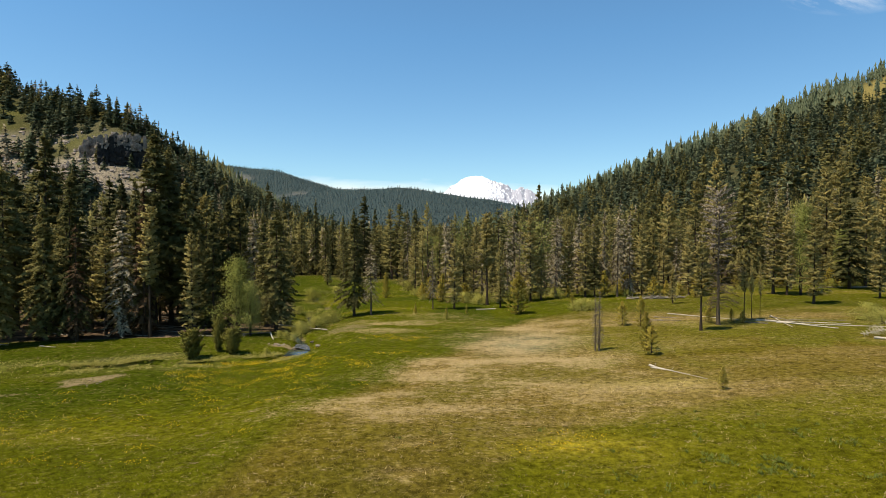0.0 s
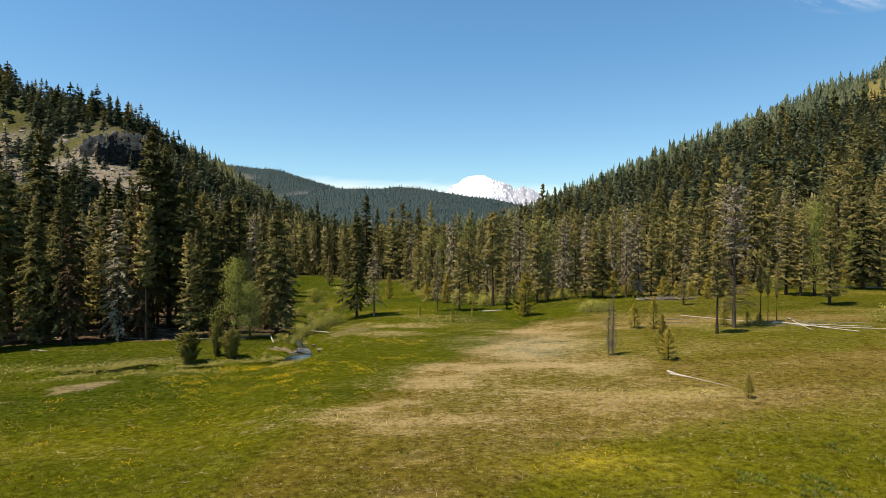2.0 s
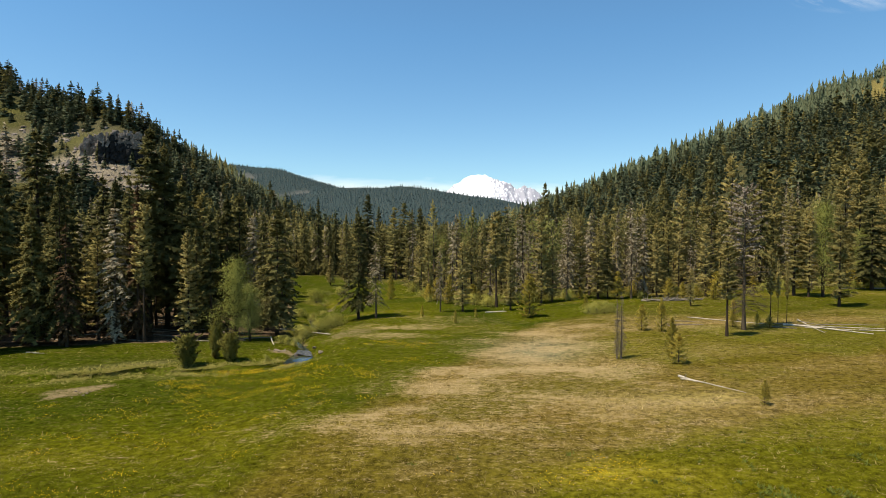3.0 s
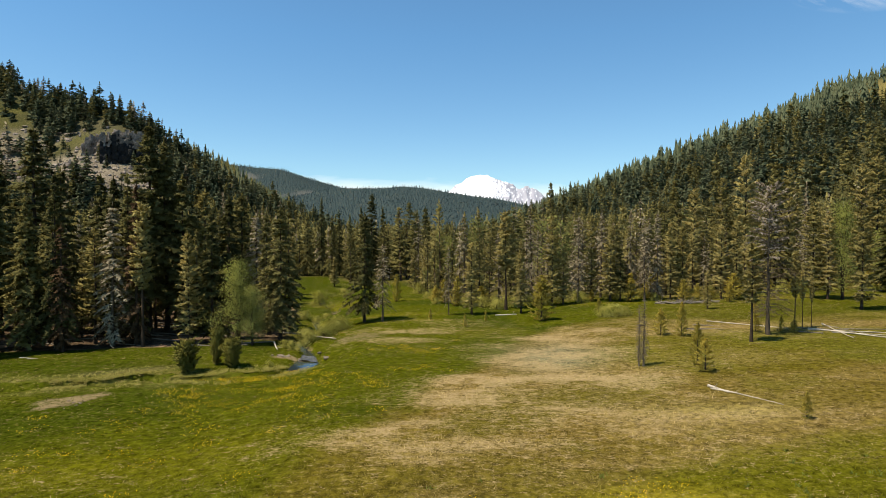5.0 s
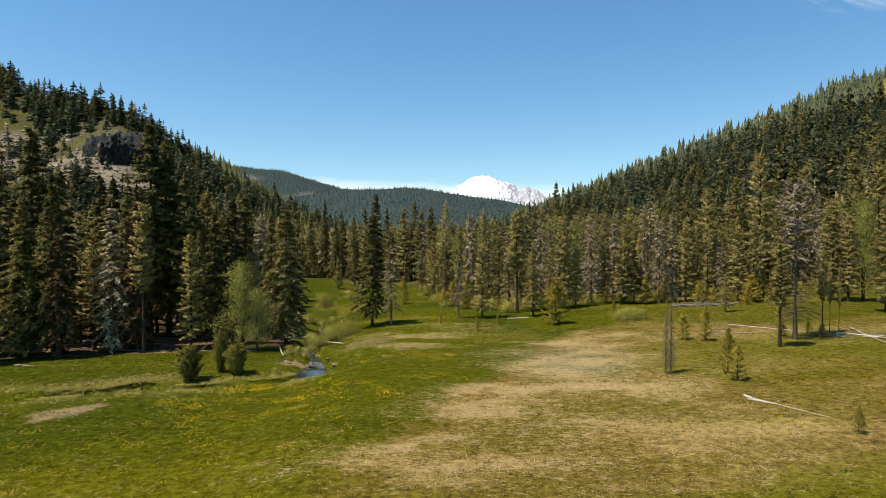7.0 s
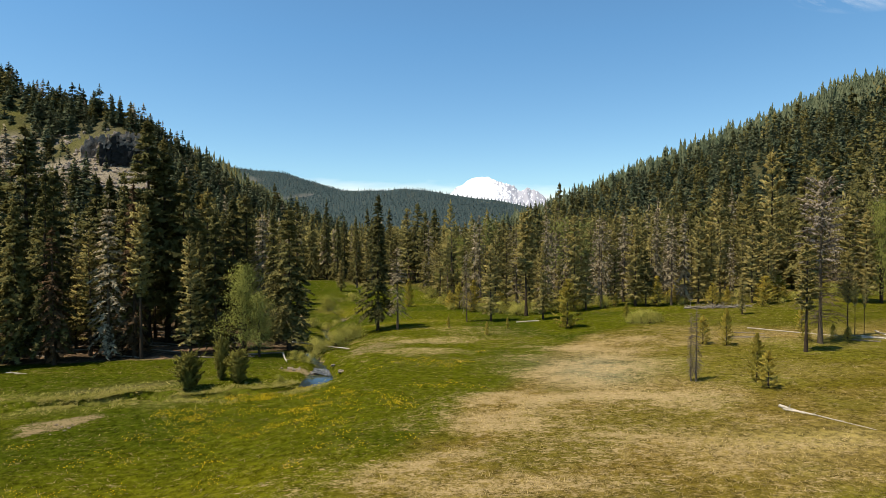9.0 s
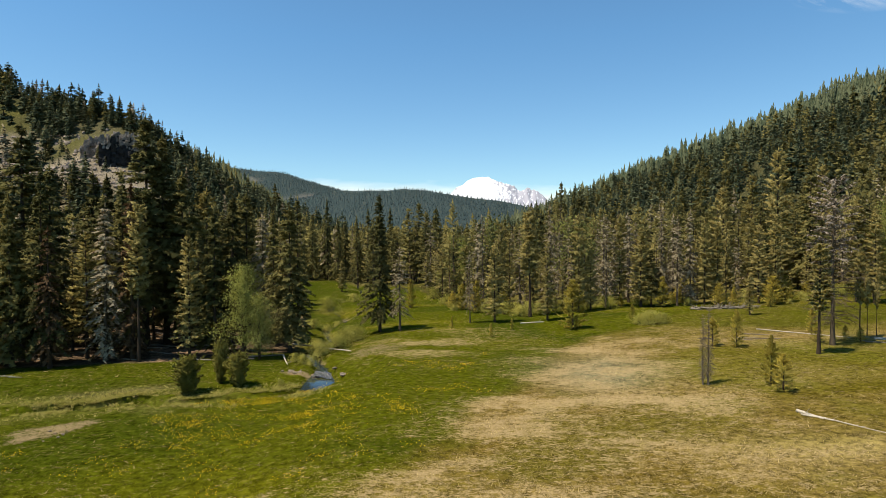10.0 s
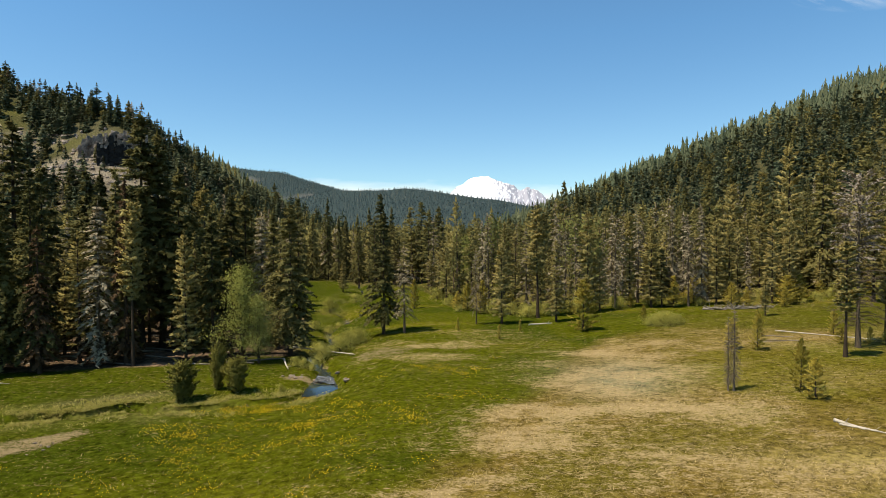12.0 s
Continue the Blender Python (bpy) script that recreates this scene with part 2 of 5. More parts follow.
STREAM = [(-46, 57.0, 0.8), (-37.5, 56.6, 0.8), (-35.1, 57.9, 1.0), (-31.9, 58.6, 0.7), (-30.0, 60.6, 0.7), (-27.0, 59.3, 0.6), (-23.4, 60.1, 0.6), (-19.2, 62.0, 0.5), (-16.3, 63.4, 1.1), (-15.7, 65.1, 1.75),
          (-16.2, 67.6, 1.35), (-16.9, 72.0, 0.95), (-18.8, 76.5, 0.7), (-21.0, 81.0, 0.7), (-19.5, 88.0, 0.6), (-22.0, 96.0, 0.6), (-21.0, 108.0, 0.6), (-27.0, 122.0, 0.6), (-25.0, 150.0, 0.6), (-33.0, 190.0, 0.6)]


def land(x, y):
    x, y = np.asarray(x, float), np.asarray(y, float)
    z = -1.2 * step(-8, -20, x) * step(20, 40, y) + 0.042 * 40 * np.tanh(np.maximum(0, x - 8) / 40)
    z = z + (fractal(x, y, 22, 3, 3) - 0.5) * 0.35 + (grain2(x, y, 3.0, 8) - 0.5) * 0.10
    z = z - 0.5 * step(150, 500, y)
    d, w = along(x, y, STREAM)
    z = z - 1.0 * (1 - step(w * 0.55, w * 1.35, d)) * step(-60, -45, x)
    z = z - 0.25 * (1 - step(1.5, 6.0, d))
    z = z - 0.2 * np.exp(-(((x + 15.8) / 3.5) ** 2 + ((y - 62.5) / 4.0) ** 2))
    rough = fractal(x, y, 90, 5, 4) - 0.5
    hill = np.maximum(tent(x, y, LEFT_RIDGE, 0.62), tent(x, y, RIGHT_RIDGE, 0.40))
    far = np.maximum(tent(x, y, FAR_RIDGE, 0.35), tent(x, y, NEAR_RIDGE, 0.30))
    hill = np.where(hill > 0, hill + rough * np.minimum(hill * 0.3, 9), hill)
    hill = np.logaddexp(hill / 4.0, 0.0) * 4.0 - 4.0 * math.log(2) * (hill < -1e6)
    far = np.logaddexp(far / 12.0, 0.0) * 12.0 + rough * np.clip(far, 0, 60) * 0.22
    return z + np.maximum(hill - 2.8, 0) + np.maximum(far - 8.4, 0)


def land_z(x, y):
    return float(land(np.array([x]), np.array([y]))[0])


def blend(a, b, f):
    return a + (b - a) * f[..., None]


def wooded(x, y):
    """How far a place lies inside the woods: above 0 it is under trees."""
    left = np.minimum(np.interp(y, [60, 68, 74, 79, 95, 130, 180, 260], [-60, -53, -33, -21, -25, -33, -41, -30]) - x, y - np.interp(x, [-120, -52, -43, -34, -22], [62, 64.5, 69, 72, 77]))
    right = y - np.interp(x, [-60, -40, -14, -3, 8, 22, 46, 66, 84, 140], [182, 178, 150, 104, 99, 103, 104, 114, 117, 95])
    return np.maximum(left, right) + (grain2(x, y, 9, 21) - 0.5) * 3


def rocky(x, y):
    """Bare scree and rock below the left hill's crest."""
    patch = np.exp(-((((x + 205) / 58) ** 2 + ((y - 305) / 27) ** 2) ** 2))
    below = np.exp(-((((x + 170) / 24) ** 2 + ((y - 289) / 15) ** 2) ** 2)) + np.exp(-((((x + 238) / 19) ** 2 + ((y - 314) / 19) ** 2) ** 2))
    return np.minimum(np.maximum(patch * step(0.40, 0.58, fractal(x, y, 26, 61)), below * 0.95), 1.0)


def knoll(x, y):
    """Grassy shelves above the cliff and above the scree on the left hill."""
    shelf = np.exp(-((((x + 198) / 26) ** 2 + ((y - 323) / 12) ** 2) ** 2))
    return np.maximum(shelf, 0.95 - 0.95 * step(6, 14, along(x, y, [(-266, 352, 0), (-236, 322, 0)])[0]))


def opening(x, y):
    """Grassy clearings high on the right hill."""
    clear = step(150, 185, land(x, y)) * step(0.52, 0.62, fractal(x, y, 80, 67)) * (x > 0)
    up, across = (x - 385) * 0.58 + (y - 520) * 0.81, (x - 385) * 0.81 - (y - 520) * 0.58
    return np.maximum(clear * 0.6, np.exp(-(((up / 105) ** 2 + ((across - 8) / 36) ** 2) ** 2)))


def cover(x, y):
    """Colour of what grows on the ground, woods-edge shade and far haze painted in, how much of it is dry straw, and
    how much is bare soil.
    """
    x, y = np.asarray(x, float), np.asarray(y, float)
    wx, wy = x + (fractal(x, y, 7, 11, 6) - 0.5) * 6, y + (fractal(x, y, 7, 14, 6) - 0.5) * 6
    n1, n2, n3 = fractal(x, y, 9, 31), fractal(x, y, 3.0, 37), fractal(x * 0.5, y * 1.6, 12, 43)
    n4, n5 = fractal(x * 0.5, y * 1.1, 2.4, 47, 5), fractal(x, y, 1.1, 53, 3)
    green, deep, lime = np.array((0.060, 0.067, 0.004)), np.array((0.039, 0.051, 0.004)), np.array((0.112, 0.102, 0.006))
    tan, straw, olive = np.array((0.178, 0.120, 0.038)), np.array((0.300, 0.232, 0.080)), np.array((0.114, 0.076, 0.012))
    c = blend(np.broadcast_to(green, (*x.shape, 3)), deep, step(0.42, 0.62, n1))
    c = blend(c, lime, np.maximum(step(0.5, 0.72, n3) * 0.6, 0.32 * step(47, 38, wy) * step(0, -6, wx)))
    edge = np.interp(wy, [20, 27, 40, 50, 60, 69, 78, 86, 100], [-13, -11.5, -8.4, -2.7, 2.0, 5.0, 10.5, 18, 34])
    dry = step(-1.2, 2.2, wx - edge) * (1 - 0.8 * step(72, 90, y))
    front = step(-2.8, 2.8, wy - np.interp(wx, [-13, 0, 4, 10, 16, 30], [18, 20, 32.5, 37, 40, 41]))
    c = blend(c, lime, 0.6 * (1 - front) * step(1, 5, wx))
    dry = dry * (0.12 + 0.88 * front)
    dry = dry * (1 - 0.22 * step(9, 20, wx)) * (1 - 0.30 * step(45, 35, wy))
    pale = dry * np.exp(-(((wx - edge - 8) / 11) ** 2)) * (0.25 + 0.75 * step(30, 41, wy + 0.25 * wx))
    c = blend(c, olive, dry * (0.70 + 0.25 * step(0.35, 0.6, n1)))
    c = blend(c, tan, pale * (0.25 + 0.35 * step(0.38, 0.58, n4)))
    c = blend(c, tan, dry * step(0.50, 0.64, n4) * 0.5)
    c = blend(c, green, dry * step(0.55, 0.68, n1) * 0.45)
    c = blend(c, tan, dry * step(9, 16, wx) * step(0.47, 0.60, n3) * 0.6)
    c = blend(c, np.array((0.110, 0.108, 0.014)), dry * step(9, 18, wx) * step(0.50, 0.62, n1) * 0.6)
    c = blend(c, straw, 0.8 * np.exp(-(((wx - 15.5) / 5) ** 2 + ((wy - 46) / 2.2) ** 2)))
    c = blend(c, np.array((0.20, 0.20, 0.13)), 0.6 * np.exp(-(((wx - 8.5) / 4.5) ** 2 + ((wy - 64) / 5) ** 2)))
    c = blend(c, np.array((0.36, 0.27, 0.03)), 0.35 * np.exp(-(((wx - 8) / 4) ** 2 + ((wy - 33) / 1.6) ** 2)))
    # deeper green painted for the shade before the left woods
    c = blend(c, deep, 0.55 * step(-20, -28, x) * step(50, 58, y))
    # brighter sward in the near corner, greener ground round the young pines, brown sedge across the dry part
    c = blend(c, lime, 0.55 * np.exp(-(((wx + 15) / 9) ** 2 + ((wy - 41) / 5.5) ** 2)) * (0.55 + 0.9 * n3))
    fresh = np.exp(-((((wx - 24) / 11) ** 2 + ((wy - 65) / 9) ** 2) ** 2)) * (0.55 + 0.9 * (n3 - 0.4))
    c = blend(c, np.array((0.098, 0.094, 0.010)), np.clip(0.80 * fresh, 0, 1))
    brown = np.maximum(np.exp(-((((wx - 11) / 7.5) ** 2 + ((wy - 47.8) / 2.6) ** 2) ** 2)), 0.85 * np.exp(-((((wx - 29) / 13) ** 2 + ((wy - 49) / 5.5) ** 2) ** 2)))
    c = blend(c, np.array((0.104, 0.078, 0.012)), 0.7 * brown)
    c = blend(c, np.array((0.086, 0.080, 0.010)), 0.3 * brown * step(0.46, 0.60, n1))
    c = blend(c, np.array((0.190, 0.150, 0.070)), 0.6 * np.exp(-(((wx + 32.5) / 3.6) ** 2 + ((wy - 62.6 - 0.4 * (wx + 32.5)) / 0.9) ** 2)))
    # bare soil, sandy stream banks
    bare = np.maximum(0.80 - 0.80 * step(0.3, 2.0, along(wx, wy, [(-31.4, 49.8, 0), (-28.9, 53.0, 0)])[0]), 0.62 * np.exp(-(((wx + 11.5) / 3.2) ** 2 + ((wy - 75) / 3.4) ** 2) ** 2))
    bare = np.maximum(bare, np.exp(-(((x + 18.6) / 1.9) ** 2 + ((y - 69.0) / 1.0) ** 2) ** 2))
    bare = np.maximum(bare, 0.8 * np.exp(-(((wx + 36) / 3.5) ** 2 + ((wy - 47) / 1.0) ** 2) ** 2))
    d, w = along(x, y, STREAM)
    bank = (1 - step(w * 0.7, w * 1.5, d)) * step(0.3, 0.5, n2) * np.where(x > -22, 1.0, step(0.5, 0.62, n1))
    bare = np.maximum(bare * 0.9, bank * 0.7)
    c = blend(c, np.array((0.180, 0.160, 0.045)), 0.45 * (np.exp(-((d / 3.2) ** 2)) * step(-20, -26, x) * step(0.40, 0.58, n4)))
    # litter under the woods, darker olive ground up the hills, grass and scree there
    inside = step(-1.0, 2.5, wooded(x, y)) * step(60, 70, y)
    inside = inside * np.where((x < -18) & (y < 120), 1.0, 0.35 * step(2, 9, wooded(x, y)))
    litter = blend(np.broadcast_to(np.array((0.075, 0.052, 0.032)), (*x.shape, 3)), np.array((0.20, 0.13, 0.08)), step(0.5, 0.7, n2))
    c = blend(c, litter, inside)
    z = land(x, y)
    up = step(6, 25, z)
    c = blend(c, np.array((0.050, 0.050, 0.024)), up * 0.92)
    c = blend(c, np.array((0.225, 0.186, 0.135)) * (0.5 + 1.0 * n2)[..., None], rocky(x, y))
    c = blend(c, np.array((0.088, 0.084, 0.024)) * (0.5 + 1.0 * n2)[..., None], 0.85 * knoll(x, y) * (1 - 0.6 * rocky(x, y)))
    c = blend(c, np.array((0.17, 0.135, 0.045)), opening(x, y))
    # far ridge ground tinted blue too, as painted haze
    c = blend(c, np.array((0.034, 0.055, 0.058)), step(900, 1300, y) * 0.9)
    c = blend(c, np.array((0.120, 0.118, 0.105)), step(2200, 2500, y) * step(0.58, 0.64, fractal(x, y, 160, 81)) * 0.9)
    streaks = pale * (0.47 + 0.5 * (n4 - 0.5) + 0.5 * (n3 - 0.5)) + dry * 0.26 * step(0.45, 0.65, n4) + 0.14 * step(0.5, 0.68, n3)
    streaks = streaks + 0.62 * np.exp(-(((wx + 6) / 10) ** 2 + ((wy - 75) / 7) ** 2)) * step(0.38, 0.6, n4) + 0.40 * np.exp(-(((wx - 3) / 9) ** 2 + ((wy - 86) / 5) ** 2)) * step(0.42, 0.62, n3)
    streaks = streaks * (1 - 0.65 * np.clip(fresh, 0, 1)) * (1 - 0.5 * brown) + 0.22 * np.exp(-(((wx - 10) / 8) ** 2 + ((wy - 54.5) / 1.8) ** 2))
    streaks = streaks + 0.34 * np.exp(-(((wx - edge + 0.5) / 3.6) ** 2)) * (wy < 74) * front * step(0.35, 0.60, n4)
    return c * np.where(z < 6, 0.90, 1.0)[..., None], streaks * (1 - inside) * (z < 6), bare * (1 - inside)


def spread(lo, hi, fine, far_lo, far_hi, growth=1.06, most=55.0):
    """Grid lines: even and fine between lo and hi, wider and wider outside."""
    mid = list(np.arange(lo, hi, fine))
    up, s = [hi], fine
    while up[-1] < far_hi:
        s = min(s * growth, most)
        up.append(up[-1] + s)
    down, s = [lo], fine
    while down[-1] > far_lo:
        s = min(s * growth, most)
        down.append(down[-1] - s)
    return np.array(sorted(down[1:]) + mid + up)


def mesh_from(name, verts, faces, mats=(), index=None, smooth=False):
    """A mesh from numpy arrays; faces is a list of (n, 3) or (n, 4) arrays."""
    me = bpy.data.meshes.new(name)
    sizes = np.concatenate([np.full(len(f), f.shape[1]) for f in faces])
    loops = np.concatenate([f.ravel() for f in faces]).astype(np.int32)
    me.vertices.add(len(verts))
    me.vertices.foreach_set("co", np.asarray(verts, np.float32).ravel())
    me.loops.add(len(loops))
    me.loops.foreach_set("vertex_index", loops)
    me.polygons.add(len(sizes))
    me.polygons.foreach_set("loop_start", np.concatenate(([0], np.cumsum(sizes)[:-1])).astype(np.int32))
    for m in mats:
        me.materials.append(m)
    if index is not None:
        me.polygons.foreach_set("material_index", np.asarray(index, np.int32))
    me.polygons.foreach_set("use_smooth", np.full(len(sizes), smooth))
    me.update(calc_edges=True)
    return me


def colour_points(me, name, rgb):
    a = me.attributes.new(name, "FLOAT_COLOR", "POINT")
    a.data.foreach_set("color", np.column_stack([rgb, np.ones(len(rgb))]).astype(np.float32).ravel())


def value_points(me, name, v):
    me.attributes.new(name, "FLOAT", "POINT").data.foreach_set("value", np.asarray(v, np.float32))


def sheet_faces(nx, ny):
    i = np.arange((ny - 1) * (nx - 1))
    a = (i // (nx - 1)) * nx + i % (nx - 1)
    return np.column_stack([a, a + 1, a + 1 + nx, a + nx])


def build_ground():
    gx, gy = spread(-56, 60, 0.8, -4500, 4500, 1.08), spread(25, 108, 0.75, -700, 4600, 1.08)
    X, Y = np.meshgrid(gx, gy)
    x, y = X.ravel(), Y.ravel()
    me = mesh_from("ground", np.column_stack([x, y, land(x, y)]), [sheet_faces(len(gx), len(gy))], [ground_mat], smooth=True)
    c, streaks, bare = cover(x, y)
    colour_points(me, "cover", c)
    value_points(me, "pale", streaks)
    value_points(me, "bare", bare)
    value_points(me, "open", step(0.5, -1.5, wooded(x, y)) * (y < 150))
    return tagged(new("ground", me), "green and straw-coloured mountain meadow rising into wooded hills", "ground", kind="structure")


def build_mountain():
    gx, gy = np.arange(-160, 960, 6.0), np.arange(4100, 4900, 10.0)
    X, Y = np.meshgrid(gx, gy)
    x, y = X.ravel(), Y.ravel()
    crest = [(-40, 4560, 270), (13, 4560, 330), (49, 4560, 388), (94, 4560, 407), (138, 4560, 443), (183, 4560, 461), (240, 4560, 469), (295, 4560, 470), (339, 4560, 453), (406, 4560, 428), (473, 4560, 410), (518, 4560, 393), (560, 4550, 380), (600, 4550, 386), (674, 4550, 364), (718, 4550, 328), (800, 4550, 290)]
    ribs = np.abs(fractal(x, y * 0.4, 70, 71, 5) - 0.5)
    z = tent(x, y, crest, 0.95) - ribs * (36 + 80 * step(330, 480, x)) + 7
    me = mesh_from("snow_mountain", np.column_stack([x, y, z]), [sheet_faces(len(gx), len(gy))], [snow_mat], smooth=True)
    value_points(me, "rocky", 0.28 + 0.24 * step(290, 370, x) + 0.20 * step(400, 520, x) + 0.26 * step(120, 50, x))
    return tagged(new("snow_mountain", me), "distant snow-covered mountain peak with bare rock ribs", "mountain", kind="structure")


build_ground()
build_mountain()


# ---- trees ----
def kites(base, way, side, length, width):
    """Flat four-cornered leaves: base, both shoulders, tip."""
    n = len(base)
    mid = base + way * (length * 0.45)[:, None]
    v = np.empty((n, 4, 3))
    v[:, 0], v[:, 2] = base, base + way * length[:, None]
    v[:, 1], v[:, 3] = mid + side * width[:, None], mid - side * width[:, None]
    f = (np.arange(n) * 4)[:, None] + np.array([0, 1, 2, 3])
    return v.reshape(-1, 3), f


def sprigs(base, way, side, length, width):
    """Flat three-cornered sprays of needles: two corners at the twig, one tip."""
    n = len(base)
    v = np.stack([base - side * width[:, None], base + side * width[:, None], base + way * length[:, None]], 1)
    return v.reshape(-1, 3), np.arange(n * 3).reshape(-1, 3)


def split(f):
    """Triangles from four-cornered faces."""
    return f if f.shape[1] == 3 else np.concatenate([f[:, [0, 1, 2]], f[:, [0, 2, 3]]])


def rounded(me, verts, tris, away, keep=0.4):
    """Shades loose sprays of needles as one full crown: normals lean from each spray's own towards the crown's outside."""
    a, b, c = verts[tris[:, 0]], verts[tris[:, 1]], verts[tris[:, 2]]
    own = unit(np.cross(b - a, c - a))
    own *= np.where((own * away[tris[:, 0]]).sum(1) < 0, -1.0, 1.0)[:, None]
    n = away.copy()
    for k in range(3):
        n[tris[:, k]] = away[tris[:, k]] * (1 - keep) + own * keep
    me.attributes.new("custom_normal", "FLOAT_VECTOR", "POINT").data.foreach_set("vector", unit(n).astype(np.float32).ravel())


def facing(verts, faces, away):
    """Turns faces so that their front looks outwards."""
    own = np.cross(verts[faces[:, 1]] - verts[faces[:, 0]], verts[faces[:, 2]] - verts[faces[:, 0]])
    return np.where(((own * away[faces[:, 0]]).sum(1) < 0)[:, None], faces[:, ::-1], faces)


def outside(verts, h):
    """Directions away from an upright crown's axis."""
    up = 0.42 + 0.9 * np.clip(verts[:, 2] / h - 0.55, 0, 1)
    flat = unit(verts * (1, 1, 0))
    return unit(np.column_stack([flat[:, :2], up]))


def unit(v):
    return v / np.maximum(np.linalg.norm(v, axis=-1, keepdims=True), 1e-9)


def rods(a, b, ra, rb, sides=3):
    """Tapered rods from the points a to the points b."""
    n = len(a)
    d = unit(b - a)
    e = unit(np.cross(d, np.where(np.abs(d[:, 2:3]) > 0.9, [[1.0, 0, 0]], [[0, 0, 1.0]])))
    g = np.cross(d, e)
    ang = np.arange(sides) / sides * 2 * math.pi
    ring = np.cos(ang)[None, :, None] * e[:, None] + np.sin(ang)[None, :, None] * g[:, None]
    v = np.concatenate([a[:, None] + ring * np.reshape(ra, (-1, 1, 1)), b[:, None] + ring * np.reshape(rb, (-1, 1, 1))], 1)
    k = np.arange(sides)
    q = np.column_stack([k, (k + 1) % sides, (k + 1) % sides + sides, k + sides])
    f = ((np.arange(n) * 2 * sides)[:, None, None] + q).reshape(-1, 4)
    return v.reshape(-1, 3), f


def stack(pieces):
    vs, fs, k = [], [], 0
    for v, f in pieces:
        vs.append(v)
        fs.append(f + k)
        k += len(v)
    return np.concatenate(vs), np.concatenate(fs)


def trunk_geo(rng, h, r, sides=7, rings=6, lean=0.012, top=1.0):
    t = np.linspace(0, 1, rings + 1)
    bend = np.cumsum(rng.normal(0, lean * h / rings, (rings + 1, 2)), 0)
    bend -= bend[0]
    c = np.column_stack([bend, t * h * top])
    rad = r * (1 - t) ** 0.8 * (1 + 0.5 * np.exp(-t * 30)) + r * 0.06
    ang = np.arange(sides) / sides * 2 * math.pi
    v = c[:, None] + np.stack([np.cos(ang), np.sin(ang), 0 * ang], -1)[None] * (rad[:, None] * rng.uniform(0.9, 1.1, (rings + 1, sides)))[:, :, None]
    k = np.arange(sides)
    q = np.column_stack([k, (k + 1) % sides, (k + 1) % sides + sides, k + sides])
    f = ((np.arange(rings) * sides)[:, None, None] + q).reshape(-1, 4)
    return (v.reshape(-1, 3), f), c


def conifer(seed, kind, h=20.0, branches=130, sprays=14, detail=1.0, trunk_sides=7, coarse=1.0):
    """Trunk and crown of a conifer as two (vertices, faces) pairs; bare twigs go with the trunk."""
    rng = np.random.default_rng(seed)
    look_of = {"fir": (0.168, 0.045, 0.82), "pine": (0.142, 0.09, 0.55), "dying": (0.115, 0.07, 0.66), "rusty": (0.120, 0.07, 0.66), "fan": (0.150, 0.10, 0.24), "snag": (0.105, 0.10, 0.35), "young": (0.33, 0.01, 0.60), "bushy": (0.27, 0.01, 0.60), "lodgepole": (0.085, 0.40, 0.28), "ragged": (0.135, 0.20, 0.45)}
    wide, clear, point = look_of[kind]
    clear = clear + (rng.uniform(0.03, 0.19) if kind == "fir" and detail > 0.5 else 0.0)
    point *= rng.uniform(0.75, 1.25)
    thin, fine = {"ragged": (0.42, 0.6), "fan": (1.3, 0.40)}.get(kind, (1.0, 0.70 if detail == 1.0 else 1.0))
    fine *= coarse
    fan, bushy = kind == "fan", kind == "bushy"
    kind = {"lodgepole": "pine", "ragged": "dying", "fan": "dying", "rusty": "dying", "bushy": "young"}.get(kind, kind)
    R, r = h * wide * rng.uniform(0.9, 1.12), h * 0.0105
    trunk, centre = trunk_geo(rng, h, r if kind != "young" else h * 0.02, trunk_sides, 6 if detail > 0.6 else 2)
    t = np.sort(rng.uniform(clear, 0.985, branches))
    if kind == "fir" and detail > 0.5:
        tiers = int(rng.integers(19, 28))
        t = np.clip(np.round(t * tiers) / tiers + rng.normal(0, 0.016, branches), clear, 0.985)
    az = np.arange(branches) * 2.39996 + rng.normal(0, 0.4, branches)
    lobes = 0.60 + 0.50 * grain2(t * 7, np.mod(az, 6.2832) * 0.9 + seed * 3.3, 1.0, seed % 50) + 0.30 * grain2(t * 4, np.full(branches, seed * 1.7), 1.0, seed % 37)
    prof = np.clip((1 - t) / (1 - clear), 0, 1) ** point * np.clip((t - clear + 0.06) / 0.14, 0.35, 1)
    if kind == "young":
        prof = np.clip((1 - t) / 0.85, 0.02, 1) ** 0.75 * np.clip((t + 0.10) / 0.22, 0, 1)
    if bushy:
        prof = np.sin(math.pi * np.clip(0.16 + 0.80 * t, 0, 1)) ** 0.8
        t = np.clip(t * 0.86 + rng.normal(0, 0.03, branches), 0.01, 0.9)
    L = R * np.maximum(prof, 0.05) * lobes * rng.uniform(0.6, 1.2, branches)
    if kind == "pine":
        keep = rng.random(branches) > 0.25 * (1 - t)
        L = np.where(keep, L, L * 0.5)
    out = np.column_stack([np.cos(az), np.sin(az), np.zeros(branches)])
    rise = {"fir": 0.05, "pine": 0.30, "dying": -0.05, "snag": 0.0, "young": 0.5}[kind] + 0.55 * (t - 0.5) + rng.normal(0, 0.12, branches)
    if fan or bushy:
        rise = rise + (0.55 if fan else 0.45)
    droop = {"fir": 0.42, "pine": 0.15, "dying": 0.55, "snag": 0.5, "young": 0.05}[kind] * (1.2 - t)
